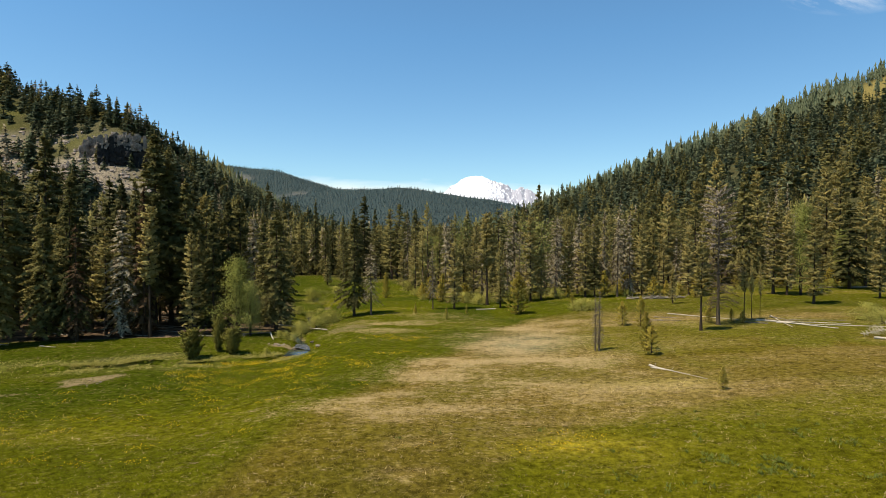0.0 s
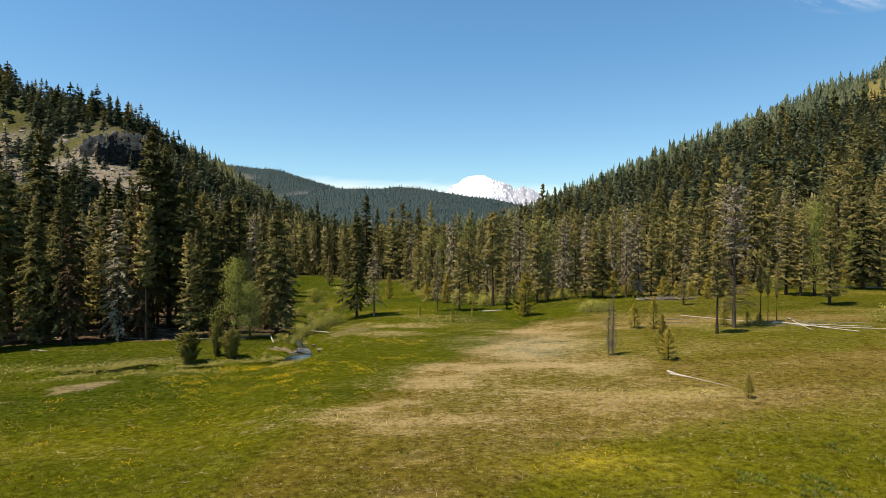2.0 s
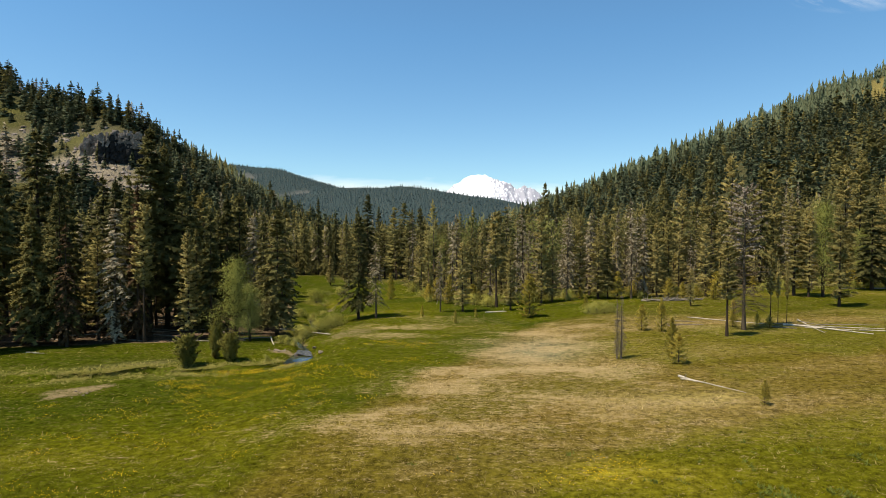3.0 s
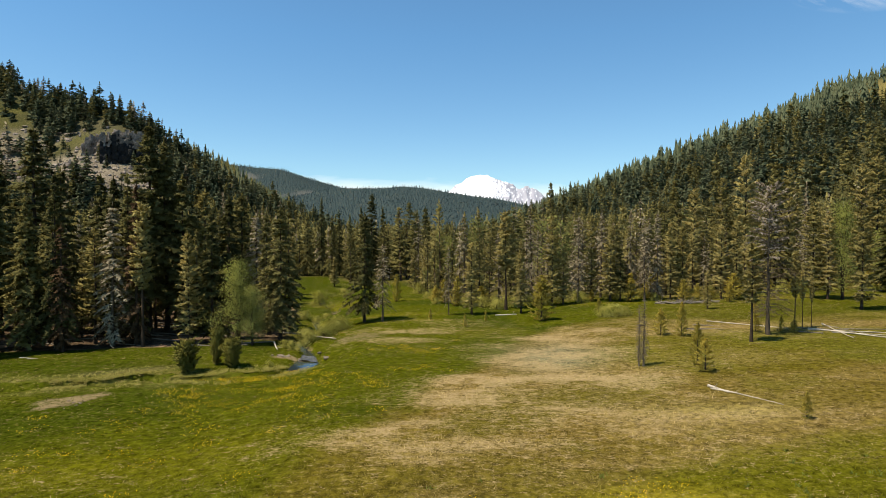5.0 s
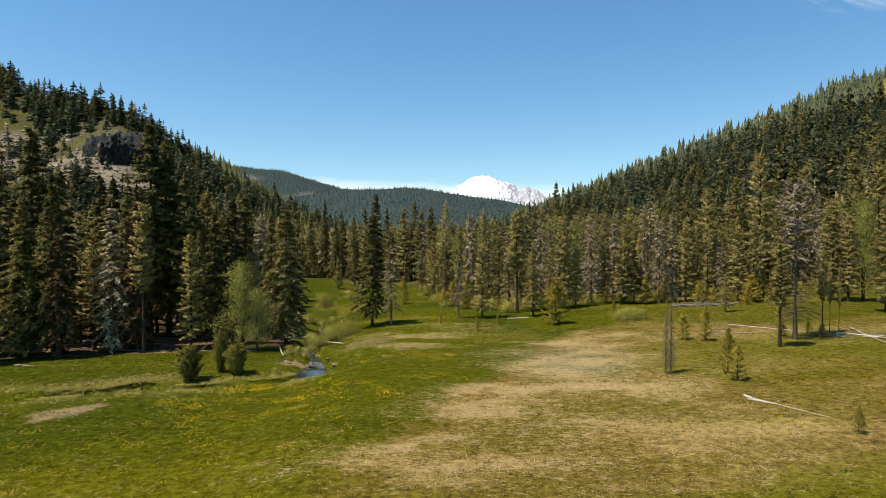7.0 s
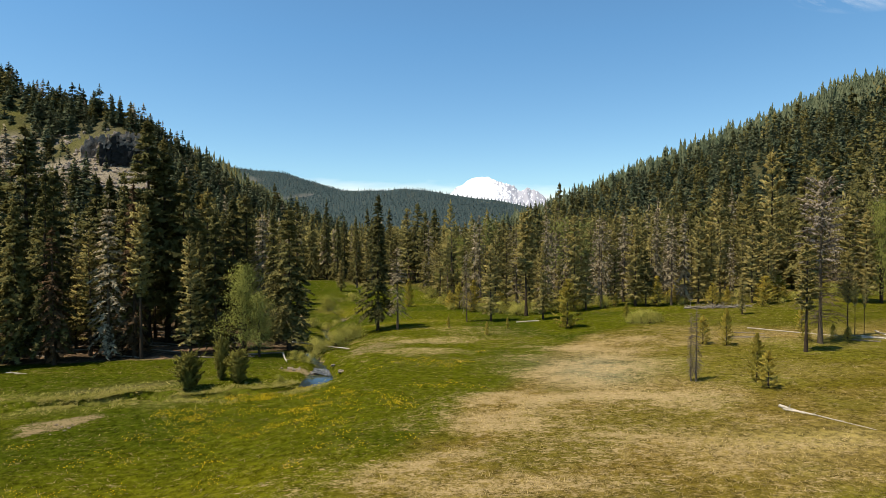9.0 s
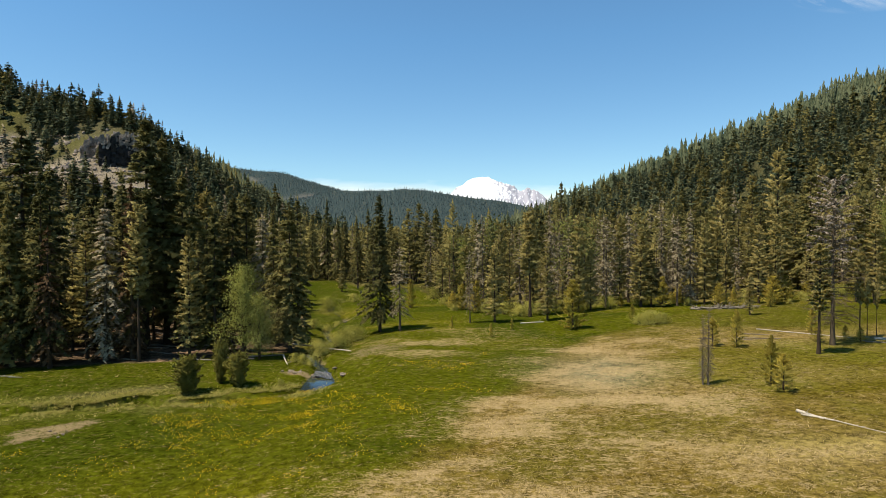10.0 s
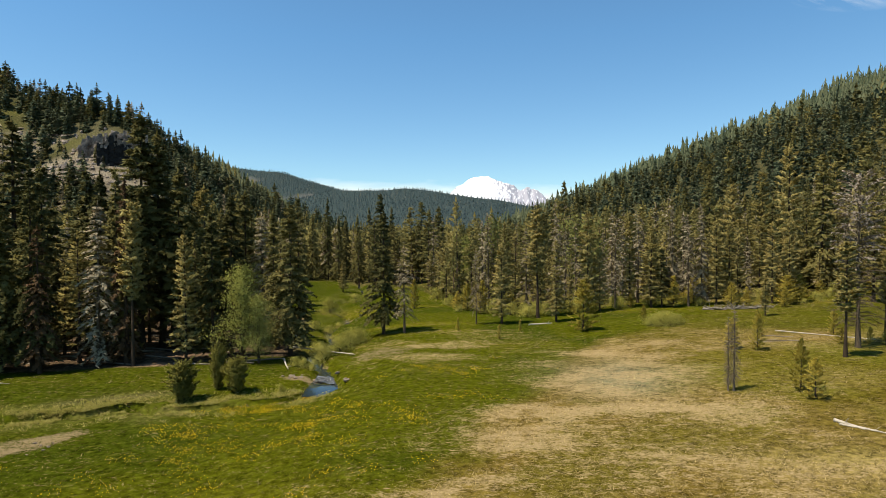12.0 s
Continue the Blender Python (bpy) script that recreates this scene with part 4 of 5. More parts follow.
# ---- woods too far or too many to tell apart: joined meshes ----
def template(kind, seed, detail):
    """A lighter tree for the joined woods, 1 m tall: vertices, faces, material index of each face."""
    h = 20.0
    if kind == "broadleaf":
        wood, leaf = bush_geo(seed, 12.0, 3.2, 750, 0.36, 3, 0.15, 16)
        h = 12.0
    elif detail == 1:
        wood, leaf = conifer(seed, kind, h, 96, 11, 0.55, 4, 0.66)
    elif detail == 5:
        wood, leaf = conifer(seed, "fir" if kind == "hill" else kind, h, 42, 4, 0.17, 3)
    elif detail == 7:
        wood, leaf = conifer(seed, kind, h, 62, 4, 0.25, 3, 0.86)
    elif detail == 2:
        wood, leaf = conifer(seed, "fir" if kind == "hill" else kind, h, 56, 4, 0.20, 3)
    elif detail == 4:
        leaf = tiered_fir(seed, h, 6, 3, 0.165)
        wood = rods(np.array([[0, 0, 0.0]]), np.array([[0, 0, h * 0.4]]), np.array([0.25]), np.array([0.12]))
    else:
        rng = np.random.default_rng(seed)
        a = np.arange(8) / 8 * 2 * math.pi * 2 + rng.normal(0, 0.3, 8)
        z = np.linspace(0.02, 0.72, 8) * h
        rad = (1.05 - z / h) * h * 0.17
        p = np.column_stack([np.cos(a) * rad, np.sin(a) * rad, z])
        top = np.column_stack([np.zeros(8), np.zeros(8), np.minimum(z + h * 0.36, h)])
        d = top - p
        leaf = sprigs(p, unit(d), unit(np.cross(d, p)), np.linalg.norm(d, axis=1), rad * 0.9 + 0.2)
        wood = rods(np.array([[0, 0, 0.0]]), np.array([[0, 0, h * 0.3]]), np.array([0.25]), np.array([0.15]))
    wood, leaf = (wood[0], split(wood[1])), (leaf[0], split(leaf[1]))
    v, f = stack([wood, leaf])
    away = outside(v, h)
    f[len(wood[1]):] = facing(v, f[len(wood[1]):], away)
    return v / h, f, np.concatenate([np.zeros(len(wood[1]), int), np.ones(len(leaf[1]), int)]), away


def wood_of(name, label, spots, heights, mixture, detail, seed, fuller=1.0):
    """One joined mesh of many trees at the given (x, y) spots."""
    rng = np.random.default_rng(seed)
    kinds = list(dict.fromkeys(mixture))
    shapes = {k: [template(k, seed * 7 + i * 31 + 5, detail) for i in range(5)] for k in kinds}
    mats = [bark] + [far_needles[k] for k in kinds]
    choice = rng.integers(0, len(mixture), len(spots))
    form = rng.integers(0, 5, len(spots))
    spin, fat = rng.uniform(0, 2 * math.pi, len(spots)), rng.uniform(0.85, 1.3, len(spots)) * fuller
    tint = np.clip(rng.normal(0.42, 0.32, len(spots)), 0, 1)
    z = land(spots[:, 0], spots[:, 1]) - 0.3
    V, F, M, C, N, k = [], [], [], [], [], 0
    for kind in kinds:
        for n in range(5):
            sel = np.where(np.array([mixture[c] == kind for c in choice]) & (form == n))[0]
            if not len(sel):
                continue
            v, f, m, away = shapes[kind][n]
            c, s = np.cos(spin[sel])[:, None], np.sin(spin[sel])[:, None]
            hh, ff = heights[sel][:, None], (heights[sel] * fat[sel])[:, None]
            P = np.stack([(v[:, 0] * c - v[:, 1] * s) * ff + spots[sel, 0][:, None], (v[:, 0] * s + v[:, 1] * c) * ff + spots[sel, 1][:, None], v[:, 2] * hh + z[sel][:, None]], -1)
            V.append(P.reshape(-1, 3))
            N.append(np.stack([away[:, 0] * c - away[:, 1] * s, away[:, 0] * s + away[:, 1] * c, np.broadcast_to(away[:, 2], (len(sel), len(v)))], -1).reshape(-1, 3))
            F.append(((np.arange(len(sel)) * len(v))[:, None, None] + f + k).reshape(-1, 3))
            M.append(np.tile(np.where(m == 0, 0, kinds.index(kind) + 1), len(sel)))
            C.append(np.repeat(tint[sel], len(v)))
            k += len(sel) * len(v)
    V, F = np.concatenate(V), np.concatenate(F)
    me = mesh_from(name, V, [F], mats, np.concatenate(M), smooth=True)
    rounded(me, V, F, np.concatenate(N))
    value_points(me, "tint", np.concatenate(C))
    return tagged(new(name, me), label, "woods", kind="stuff")


def scatter(x0, x1, y0, y1, gap, seed):
    """Jittered grid of places."""
    rng = np.random.default_rng(seed)
    X, Y = np.meshgrid(np.arange(x0, x1, gap), np.arange(y0, y1, gap))
    return np.column_stack([X.ravel(), Y.ravel()]) + rng.uniform(-0.48, 0.48, (X.size, 2)) * gap, rng


def seen_from_meadow(p, wide=0.84):
    return np.abs(p[:, 0]) < wide * p[:, 1] + 25


def on_left_hill(p):
    return (p[:, 0] < -50) & (p[:, 1] > 190) & (p[:, 1] < 620) & (land(p[:, 0], p[:, 1]) > 14)


def build_woods():
    # valley floor and foot of the hills
    p, rng = scatter(-250, 260, 74, 420, 5.2, 3)
    w = wooded(p[:, 0], p[:, 1])
    back = np.where(p[:, 0] < -12, np.minimum(w, 400), w)
    busy = np.array([not too_close(x, y, 2.6) for x, y in p])
    keep = (back > 8) & busy & seen_from_meadow(p) & (np.hypot(p[:, 0], p[:, 1]) < 330)
    keep &= rng.random(len(p)) < np.where(np.hypot(p[:, 0], p[:, 1]) < 200, 0.9, 0.62)
    keep &= ~on_left_hill(p)
    p = p[keep]
    hs = rng.uniform(11, 23, len(p)) * (1 + 0.18 * (p[:, 0] < -20)) * rng.choice([1, 1, 1, 0.6, 1.15], len(p))
    hs = np.where((np.abs(p[:, 0] + 5) < 60) & (p[:, 1] > 110), np.minimum(hs, 18 + 2.5 * np.sin(p[:, 0] * 1.7)), hs)
    hs = np.minimum(hs, np.where(p[:, 0] < -20, 20 + 2 * np.sin(p[:, 1]), 22)) * rng.uniform(0.85, 1.0, len(p))
    hs = np.where(land(p[:, 0], p[:, 1]) > 15, np.minimum(hs, 14) * rng.uniform(0.8, 1.15, len(p)), hs)
    close = np.hypot(p[:, 0], p[:, 1]) < 190
    mixture = ["fir"] * 5 + ["pine"] * 6 + ["dying"] * 2
    shady = close & (p[:, 0] < -15)
    close &= ~shady
    wood_of("fir_woods", "tall dark firs standing close together", p[shady], hs[shady], ["fir"] * 7 + ["pine"] + ["dying"] * 2, 1, 18)
    wood_of("valley_woods", "mixed green firs and pines with grey dying trees", p[close], hs[close], mixture * 2 + ["broadleaf"], 1, 11)
    close |= shady
    wood_of("back_valley_woods", "dense mixed conifers on the far valley floor", p[~close], hs[~close], mixture, 7, 15)
    # hillsides
    p, rng = scatter(-420, 900, 180, 1150, 7.6, 4)
    z = land(p[:, 0], p[:, 1])
    keep = (np.hypot(p[:, 0], p[:, 1]) > 325) & seen_from_meadow(p, 0.80) & (wooded(p[:, 0], p[:, 1]) > 5)
    keep &= ~((p[:, 0] < -230) & (p[:, 1] > 470)) & ~((p[:, 0] > 0) & (p[:, 1] > 20 + np.interp(p[:, 0], [110, 190, 270, 394, 560, 800, 1300], [1150, 960, 850, 773, 730, 640, 500])))
    open_top = opening(p[:, 0], p[:, 1])
    keep &= (rng.random(len(p)) > open_top * 0.9) & ~on_left_hill(p)
    keep &= rng.random(len(p)) < 0.9
    p = p[keep]
    hs = rng.uniform(9, 19, len(p)) * rng.choice([1, 1, 0.8, 0.6, 1.25], len(p)) * np.where(p[:, 1] > 650, 0.85, 1.0)
    near = np.hypot(p[:, 0], p[:, 1]) < 560
    mixture = ["hill"]
    wood_of("hillside_woods", "dense dark conifer woods covering a steep rocky hillside", p[near], hs[near], ["hill"] * 8 + ["fir"] * 3 + ["pine"], 5, 12, 1.25)
    wood_of("upper_hillside_woods", "dense conifer woods high on a long valley side", p[~near], hs[~near], mixture, 4, 14, 1.2)
    # rocky hill on the left
    p, rng = scatter(-345, -55, 190, 620, 4.5, 9)
    groups = fractal(p[:, 0], p[:, 1], 24, 88, 3)
    keep = on_left_hill(p) & seen_from_meadow(p, 0.80) & (rng.random(len(p)) < 0.95 - np.maximum(0.88 * rocky(p[:, 0], p[:, 1]), 0.88 * knoll(p[:, 0], p[:, 1])) - 0.35 * step(0.52, 0.40, groups))
    p, groups = p[keep], groups[keep]
    hs = rng.uniform(5, 10.5, len(p)) * rng.choice([1, 1, 1, 0.5, 1.3], len(p)) * np.where(p[:, 1] > 420, 1.15, 0.75 + 0.55 * step(0.40, 0.62, groups))
    near = p[:, 1] < 402
    wood_of("rocky_hillside_woods", "dark fir woods on a steep rocky hillside", p[near], hs[near], ["hill"] * 8 + ["fir"] * 2 + ["dying"], 2, 16, 1.6)
    wood_of("rocky_ridge_woods", "dark fir woods along a descending ridge", p[~near], hs[~near], ["hill"] * 8 + ["fir"] * 2, 4, 17, 1.25)
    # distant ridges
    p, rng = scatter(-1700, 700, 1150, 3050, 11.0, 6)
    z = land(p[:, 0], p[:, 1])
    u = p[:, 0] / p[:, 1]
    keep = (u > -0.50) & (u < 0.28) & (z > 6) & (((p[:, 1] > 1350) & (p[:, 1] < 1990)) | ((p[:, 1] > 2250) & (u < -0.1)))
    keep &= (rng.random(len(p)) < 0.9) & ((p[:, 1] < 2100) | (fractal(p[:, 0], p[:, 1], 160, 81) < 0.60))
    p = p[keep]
    wood_of("distant_woods", "conifer woods on distant ridges, coloured bluish for haze", p, rng.uniform(6, 12, len(p)), ["distant"], 3, 13)


build_woods()


# ---- stream ----
def build_stream():
    """Water lying in the stream's bed, wide at the pool below the small cascade."""
    pts = []
    for (ax, ay, aw), (bx, by, bw) in zip(STREAM[8:], STREAM[9:]):
        n = max(2, int(math.hypot(bx - ax, by - ay) / 0.7))
        pts += [(ax + (bx - ax) * i / n, ay + (by - ay) * i / n, aw + (bw - aw) * i / n) for i in range(n)]
    p = np.array(pts)
    d = unit(np.column_stack([np.gradient(p[:, 0]), np.gradient(p[:, 1]), np.zeros(len(p))]))
    side = np.column_stack([-d[:, 1], d[:, 0], np.zeros(len(p))])
    level = land(p[:, 0], p[:, 1]) + 0.30 + 0.46 * np.exp(-(((p[:, 0] + 15.8) / 2.5) ** 2 + ((p[:, 1] - 65.0) / 2.6) ** 2))
    level = np.convolve(np.pad(level, 3, mode="edge"), np.ones(7) / 7, "valid")
    c = np.column_stack([p[:, :2], level])
    wide = (p[:, 2] * 0.95)[:, None]
    cols = [-1.0, -0.5, 0.0, 0.5, 1.0]
    v = np.stack([c + side * wide * k for k in cols], 1).reshape(-1, 3)
    me = mesh_from("stream", v, [sheet_faces(len(cols), len(p))], [water_mat], smooth=True)
    tagged(new("stream_water", me), "clear stream reflecting blue sky between grassy banks", "stream", kind="structure")


build_stream()


def build_cascade():
    """White water tumbling over stones into the pool."""
    rng = np.random.default_rng(12)
    m, n = material("white_water_foam")
    at = n.add("ShaderNodeTexCoord").outputs["Object"]
    g = n.noise(n.add("ShaderNodeMapping", {0: at, 3: (3.0, 1.0, 1.0)}).outputs[0], 4.0, 5.0, 0.7)
    c = n.mix(n.span(g, 0.55, 0.66), (0.035, 0.038, 0.036, 1), (0.50, 0.49, 0.46, 1))
    finish(n, c, 0.35, g, 0.4, 0.6, 0.05)
    nx, ny = 12, 16
    u, v = np.meshgrid(np.linspace(-1, 1, nx), np.linspace(0, 1, ny))
    u, v = u.ravel(), v.ravel()
    x = -16.2 - 0.25 * v + u * (1.15 - 0.35 * v) + rng.normal(0, 0.04, len(u))
    y = 68.0 + 1.5 * v - 0.5 * u + rng.normal(0, 0.04, len(u))
    rough = (fractal(x, y, 0.7, 19) - 0.5) * 0.30
    z = land(np.full(len(x), -15.7), np.full(len(x), 65.1)) + 0.66 + 0.22 * step(0.0, 0.9, v) - 0.12 * u * u + rough
    me = mesh_from("cascade", np.column_stack([x, y, z]), [sheet_faces(nx, ny)], [m], smooth=True)
    tagged(new("stream_cascade", me), "white water tumbling over stones into a pool", "stream", kind="structure")


build_cascade()


def rock_geo(seed, size, flat=0.6, cuts=2):
    """An uneven stone with worn corners."""
    rng = np.random.default_rng(seed)
    bm = bmesh.new()
    bmesh.ops.create_icosphere(bm, subdivisions=cuts, radius=1.0)
    off = rng.uniform(0, 50, 3)
    for v in bm.verts:
        k = 0.75 + 0.5 * noise.noise(v.co * 1.3 + Vector(off)) + 0.15 * noise.noise(v.co * 3.7 + Vector(off))
        v.co = Vector((v.co.x, v.co.y * 0.8, v.co.z * flat)) * k * size
    me = bpy.data.meshes.new("stone")
    bm.to_mesh(me)
    bm.free()
    me.materials.append(pale_rock_mat)
    return me


def stone_material():
    m, n = material("pale_stream_stone")
    at = n.add("ShaderNodeTexCoord").outputs["Object"]
    g = n.noise(at, 6.0, 6.0, 0.7)
    c = n.mix(n.span(g, 0.35, 0.65), (0.11, 0.080, 0.052, 1), (0.29, 0.225, 0.155, 1))
    finish(n, c, 0.85, g, 0.3, 0.6, 0.04)
    return m


def scree_material():
    m, n = material("pinkish_grey_scree_rock")
    at = n.add("ShaderNodeTexCoord").outputs["Object"]
    g = n.math("ADD", n.math("MULTIPLY", n.noise(at, 0.3, 5.0, 0.7), 0.5), n.math("MULTIPLY", n.noise(at, 1.6, 6.0, 0.7), 0.5))
    c = n.mix(n.span(g, 0.38, 0.62), (0.080, 0.065, 0.052, 1), (0.375, 0.305, 0.245, 1))
    finish(n, c, 0.9, g, 0.2, 0.9, 0.4)
    return m


pale_rock_mat = stone_material()
scree_rock = scree_material()
stone_meshes = [rock_geo(i, 1.0) for i in range(5)]


def stone(x, y, size, label="pale weathered stone lying by the stream", lift=0.0):
    ob = new("stone", stone_meshes[int(pick.integers(0, 5))])
    ob.matrix_world = pose(x, y, land_z(x, y) + size * 0.15 + lift, 0, 0, float(pick.uniform(0, 360))) @ Matrix.Diagonal((size, size, size, 1))
    return tagged(ob, label, "stone", "stones along the stream")


for i in range(16):
    stone(-16.5 + pick.uniform(-1.1, 1.2), 69.0 + pick.uniform(-0.9, 1.6), pick.uniform(0.14, 0.34), lift=0.35)
for i in range(9):
    stone(-19.4 + pick.uniform(-1.2, 1.0), 69.6 + pick.uniform(-0.8, 0.8), pick.uniform(0.15, 0.32), "sandy brown stone on an eroded stream bank")
stone(-14.0, 66.5, 0.4, "dark clod of earth at the pool's edge")
for i in range(6):
    stone(-31 + pick.uniform(-1.5, 1.5), 51.0 + pick.uniform(-1.2, 1.2), pick.uniform(0.10, 0.2), "pale stone lying on bare soil")


# ---- fallen wood ----
def log_mesh(seed, length, r0, r1, stubs=4, sides=9, bend=0.03, wood=None):
    rng = np.random.default_rng(seed)
    rings = 9
    t = np.linspace(0, 1, rings)
    off = np.cumsum(rng.normal(0, bend * length / rings, (rings, 2)), 0)
    off -= off[0]
    off[:, 1] *= 0.3
    c = np.column_stack([t * length, off[:, 0], off[:, 1]])
    rad = (r0 + (r1 - r0) * t)[:, None] * rng.uniform(0.88, 1.12, (rings, sides))
    ang = np.arange(sides) / sides * 2 * math.pi
    v = c[:, None] + np.stack([0 * ang, np.cos(ang), np.sin(ang)], -1)[None] * rad[:, :, None]
    k = np.arange(sides)
    q = np.column_stack([k, (k + 1) % sides, (k + 1) % sides + sides, k + sides])
    pieces = [(v.reshape(-1, 3), ((np.arange(rings - 1) * sides)[:, None, None] + q).reshape(-1, 4))]
    ends = np.concatenate([c[:1] - [r0 * 0.15, 0, 0], c[-1:] + [r1 * 0.3, 0, 0]])
    caps = np.concatenate([np.column_stack([k, (k + 1) % sides, np.full(sides, rings * sides), np.full(sides, rings * sides)])[:, :3],
                           np.column_stack([(k + 1) % sides + (rings - 1) * sides, k + (rings - 1) * sides, np.full(sides, rings * sides + 1)])])
    verts = [np.concatenate([v.reshape(-1, 3), ends])]
    faces4, n = [pieces[0][1]], len(verts[0])
    if stubs:
        s = rng.uniform(0.15, 0.95, stubs)
        a = np.column_stack([np.interp(s, t, c[:, i]) for i in range(3)])
        d = unit(np.column_stack([rng.uniform(0.1, 0.8, stubs), rng.normal(0, 1, stubs), np.abs(rng.normal(0.3, 0.6, stubs))]))
        ln = rng.uniform(2.0, 7.0, stubs) * r0
        sv, sf = rods(a, a + d * ln[:, None], np.full(stubs, r0 * 0.3), np.full(stubs, r0 * 0.1), 5)
        verts.append(sv)
        faces4.append(sf + n)
    return mesh_from("log", np.concatenate(verts), [np.concatenate(faces4), caps], [wood or log_wood], smooth=True)


def log(x0, y0, x1, y1, r0, r1, label, stubs=4, lift=0.0, seed=None, name="fallen_log", bend=0.03, wood=None):
    """A trunk lying on the ground from its butt to its tip."""
    L = math.hypot(x1 - x0, y1 - y0)
    za, zb = land_z(x0, y0) + r0 * 0.75 + lift, land_z(x1, y1) + r1 * 0.9 + lift * 0.5
    zm = land_z((x0 + x1) / 2, (y0 + y1) / 2) + (r0 + r1) * 0.4
    if (za + zb) / 2 < zm:
        za, zb = za + zm - (za + zb) / 2, zb + zm - (za + zb) / 2
    way = Vector((x1 - x0, y1 - y0, zb - za))
    ob = new(name, log_mesh(int(abs(x0 * 31 + y0 * 17)) if seed is None else seed, way.length, r0, r1, stubs, bend=bend, wood=wood))
    ob.matrix_world = Matrix.Translation((x0, y0, za)) @ way.to_track_quat("X", "Z").to_matrix().to_4x4()
    return tagged(ob, label, "log", "fallen wood in the meadow")


log(18.3, 50.5, 20.9, 45.9, 0.045, 0.02, "bleached fallen log with a broken butt in dry grass", 5)
log(18.1, 50.8, 18.8, 49.2, 0.12, 0.05, "thick bleached butt of a broken log", 1)
log(18.0, 50.2, 19.2, 48.9, 0.06, 0.03, "short splintered grey branch beside a fallen log", 2, name="dead_branch")
log(31.0, 80.2, 37.5, 74.0, 0.07, 0.04, "long bleached log lying across the dry meadow", 6, bend=0.02)
log(39.6, 73.6, 44.8, 66.2, 0.10, 0.05, "pale barkless trunk lying in a pile of logs", 5)
log(39.2, 73.0, 45.8, 70.4, 0.07, 0.04, "grey barkless trunk lying in a pile of logs", 6)
log(42.6, 75.8, 40.4, 67.4, 0.07, 0.03, "thin grey pole lying across other logs", 5, lift=0.25)
log(44.0, 71.2, 48.5, 69.5, 0.06, 0.03, "thin pale pole lying in short grass", 3)
log(38.6, 74.2, 43.0, 72.4, 0.06, 0.03, "grey barkless pole in a pile of logs", 5, wood=grey_log)
log(40.6, 71.0, 46.6, 68.4, 0.06, 0.03, "pale barkless pole in a pile of logs", 6)
log(41.8, 74.6, 43.2, 69.6, 0.05, 0.02, "thin grey pole lying across other logs", 6, lift=0.3, wood=grey_log)
log(43.4, 73.2, 50.0, 72.2, 0.06, 0.03, "long thin grey pole lying in short grass", 5, wood=grey_log)
log(37.2, 72.0, 39.4, 70.6, 0.07, 0.04, "short broken grey limb in a pile of logs", 6, wood=grey_log, name="dead_branch")
log(45.2, 68.8, 51.4, 66.4, 0.06, 0.03, "pale pole lying in short grass", 4)
log(26.5, 75.5, 30.4, 74.2, 0.06, 0.03, "thin grey branch lying in matted grass", 5, wood=grey_log, name="dead_branch")
log(25.6, 74.4, 28.4, 74.6, 0.05, 0.02, "thin grey branch lying in matted grass", 6, wood=grey_log, name="dead_branch")
log(28.2, 77.6, 31.2, 76.4, 0.06, 0.02, "thin grey branch lying in matted grass", 6, wood=grey_log, name="dead_branch")
log(44.4, 60.2, 47.5, 58.6, 0.14, 0.10, "short bleached log with broken ends", 2)
log(-22.8, 82.0, -14.9, 76.2, 0.09, 0.05, "pale trunk fallen across the narrow stream", 3, lift=0.35)
log(-22.0, 75.3, -20.6, 71.8, 0.09, 0.05, "bleached leaning branch on the stream bank", 1, lift=0.25, name="dead_branch")
log(73.1, 113.2, 79.0, 115.0, 0.13, 0.08, "pale fallen trunk along the wood's edge", 3, wood=grey_log)
log(80.2, 114.8, 86.5, 116.0, 0.13, 0.08, "pale fallen trunk along the wood's edge", 3, wood=grey_log)
log(38.4, 99.0, 42.0, 101.0, 0.12, 0.06, "pale fallen trunk along the wood's edge", 3, wood=grey_log)
log(5.4, 91.5, 8.6, 92.3, 0.10, 0.05, "grey stick lying in the meadow grass", 2, name="dead_branch")
for i in range(26):
    a, x = pick.uniform(-0.9, 0.9), 31.2 + i * 0.34
    log(x, 99.3 + pick.uniform(-0.9, 0.9), x + 1.6 * math.cos(a), 99.5 + 1.6 * math.sin(a), pick.uniform(0.10, 0.19), 0.05, "weathered grey driftwood piled along the wood's edge", 4, lift=pick.uniform(0, 0.25), seed=i, name="dead_branch", wood=grey_log)
for i in range(26):
    x, y = pick.uniform(-52, -27), pick.uniform(74, 92)
    a, ln = pick.uniform(-0.5, 0.5), pick.uniform(2.5, 6)
    log(x, y, x + ln * math.cos(a), y + ln * math.sin(a), pick.uniform(0.08, 0.15), 0.05, "pale fallen trunk on the litter under dark firs", 3, seed=40 + i, wood=grey_log)
for x, y in ((-44.3, 65.6), (-45.4, 66.0), (-50.5, 66.8)):
    log(x, y, x + 0.9, y + 0.4, 0.05, 0.02, "bleached forked stick at the edge of the woods", 4, name="dead_branch", lift=0.2)


def fallen_tree(x, y, h, turn, label):
    """A dead tree lying on its side with its branches still on."""
    wood, _ = conifer(77, "snag", 6.0, 110)
    s = h / 6.0
    grey = mesh_from("fallen_dead_tree", wood[0], [wood[1]], [log_wood], smooth=True)
    ob = new("fallen_dead_tree", grey)
    ob.matrix_world = pose(x, y, land_z(x, y) + 0.9, 0, 95, turn) @ Matrix.Diagonal((s, s, s, 1))
    return tagged(ob, label, "dead tree")


fallen_tree(53.0, 64.0, 9.5, 196, "fallen grey dead tree with brittle bare branches")


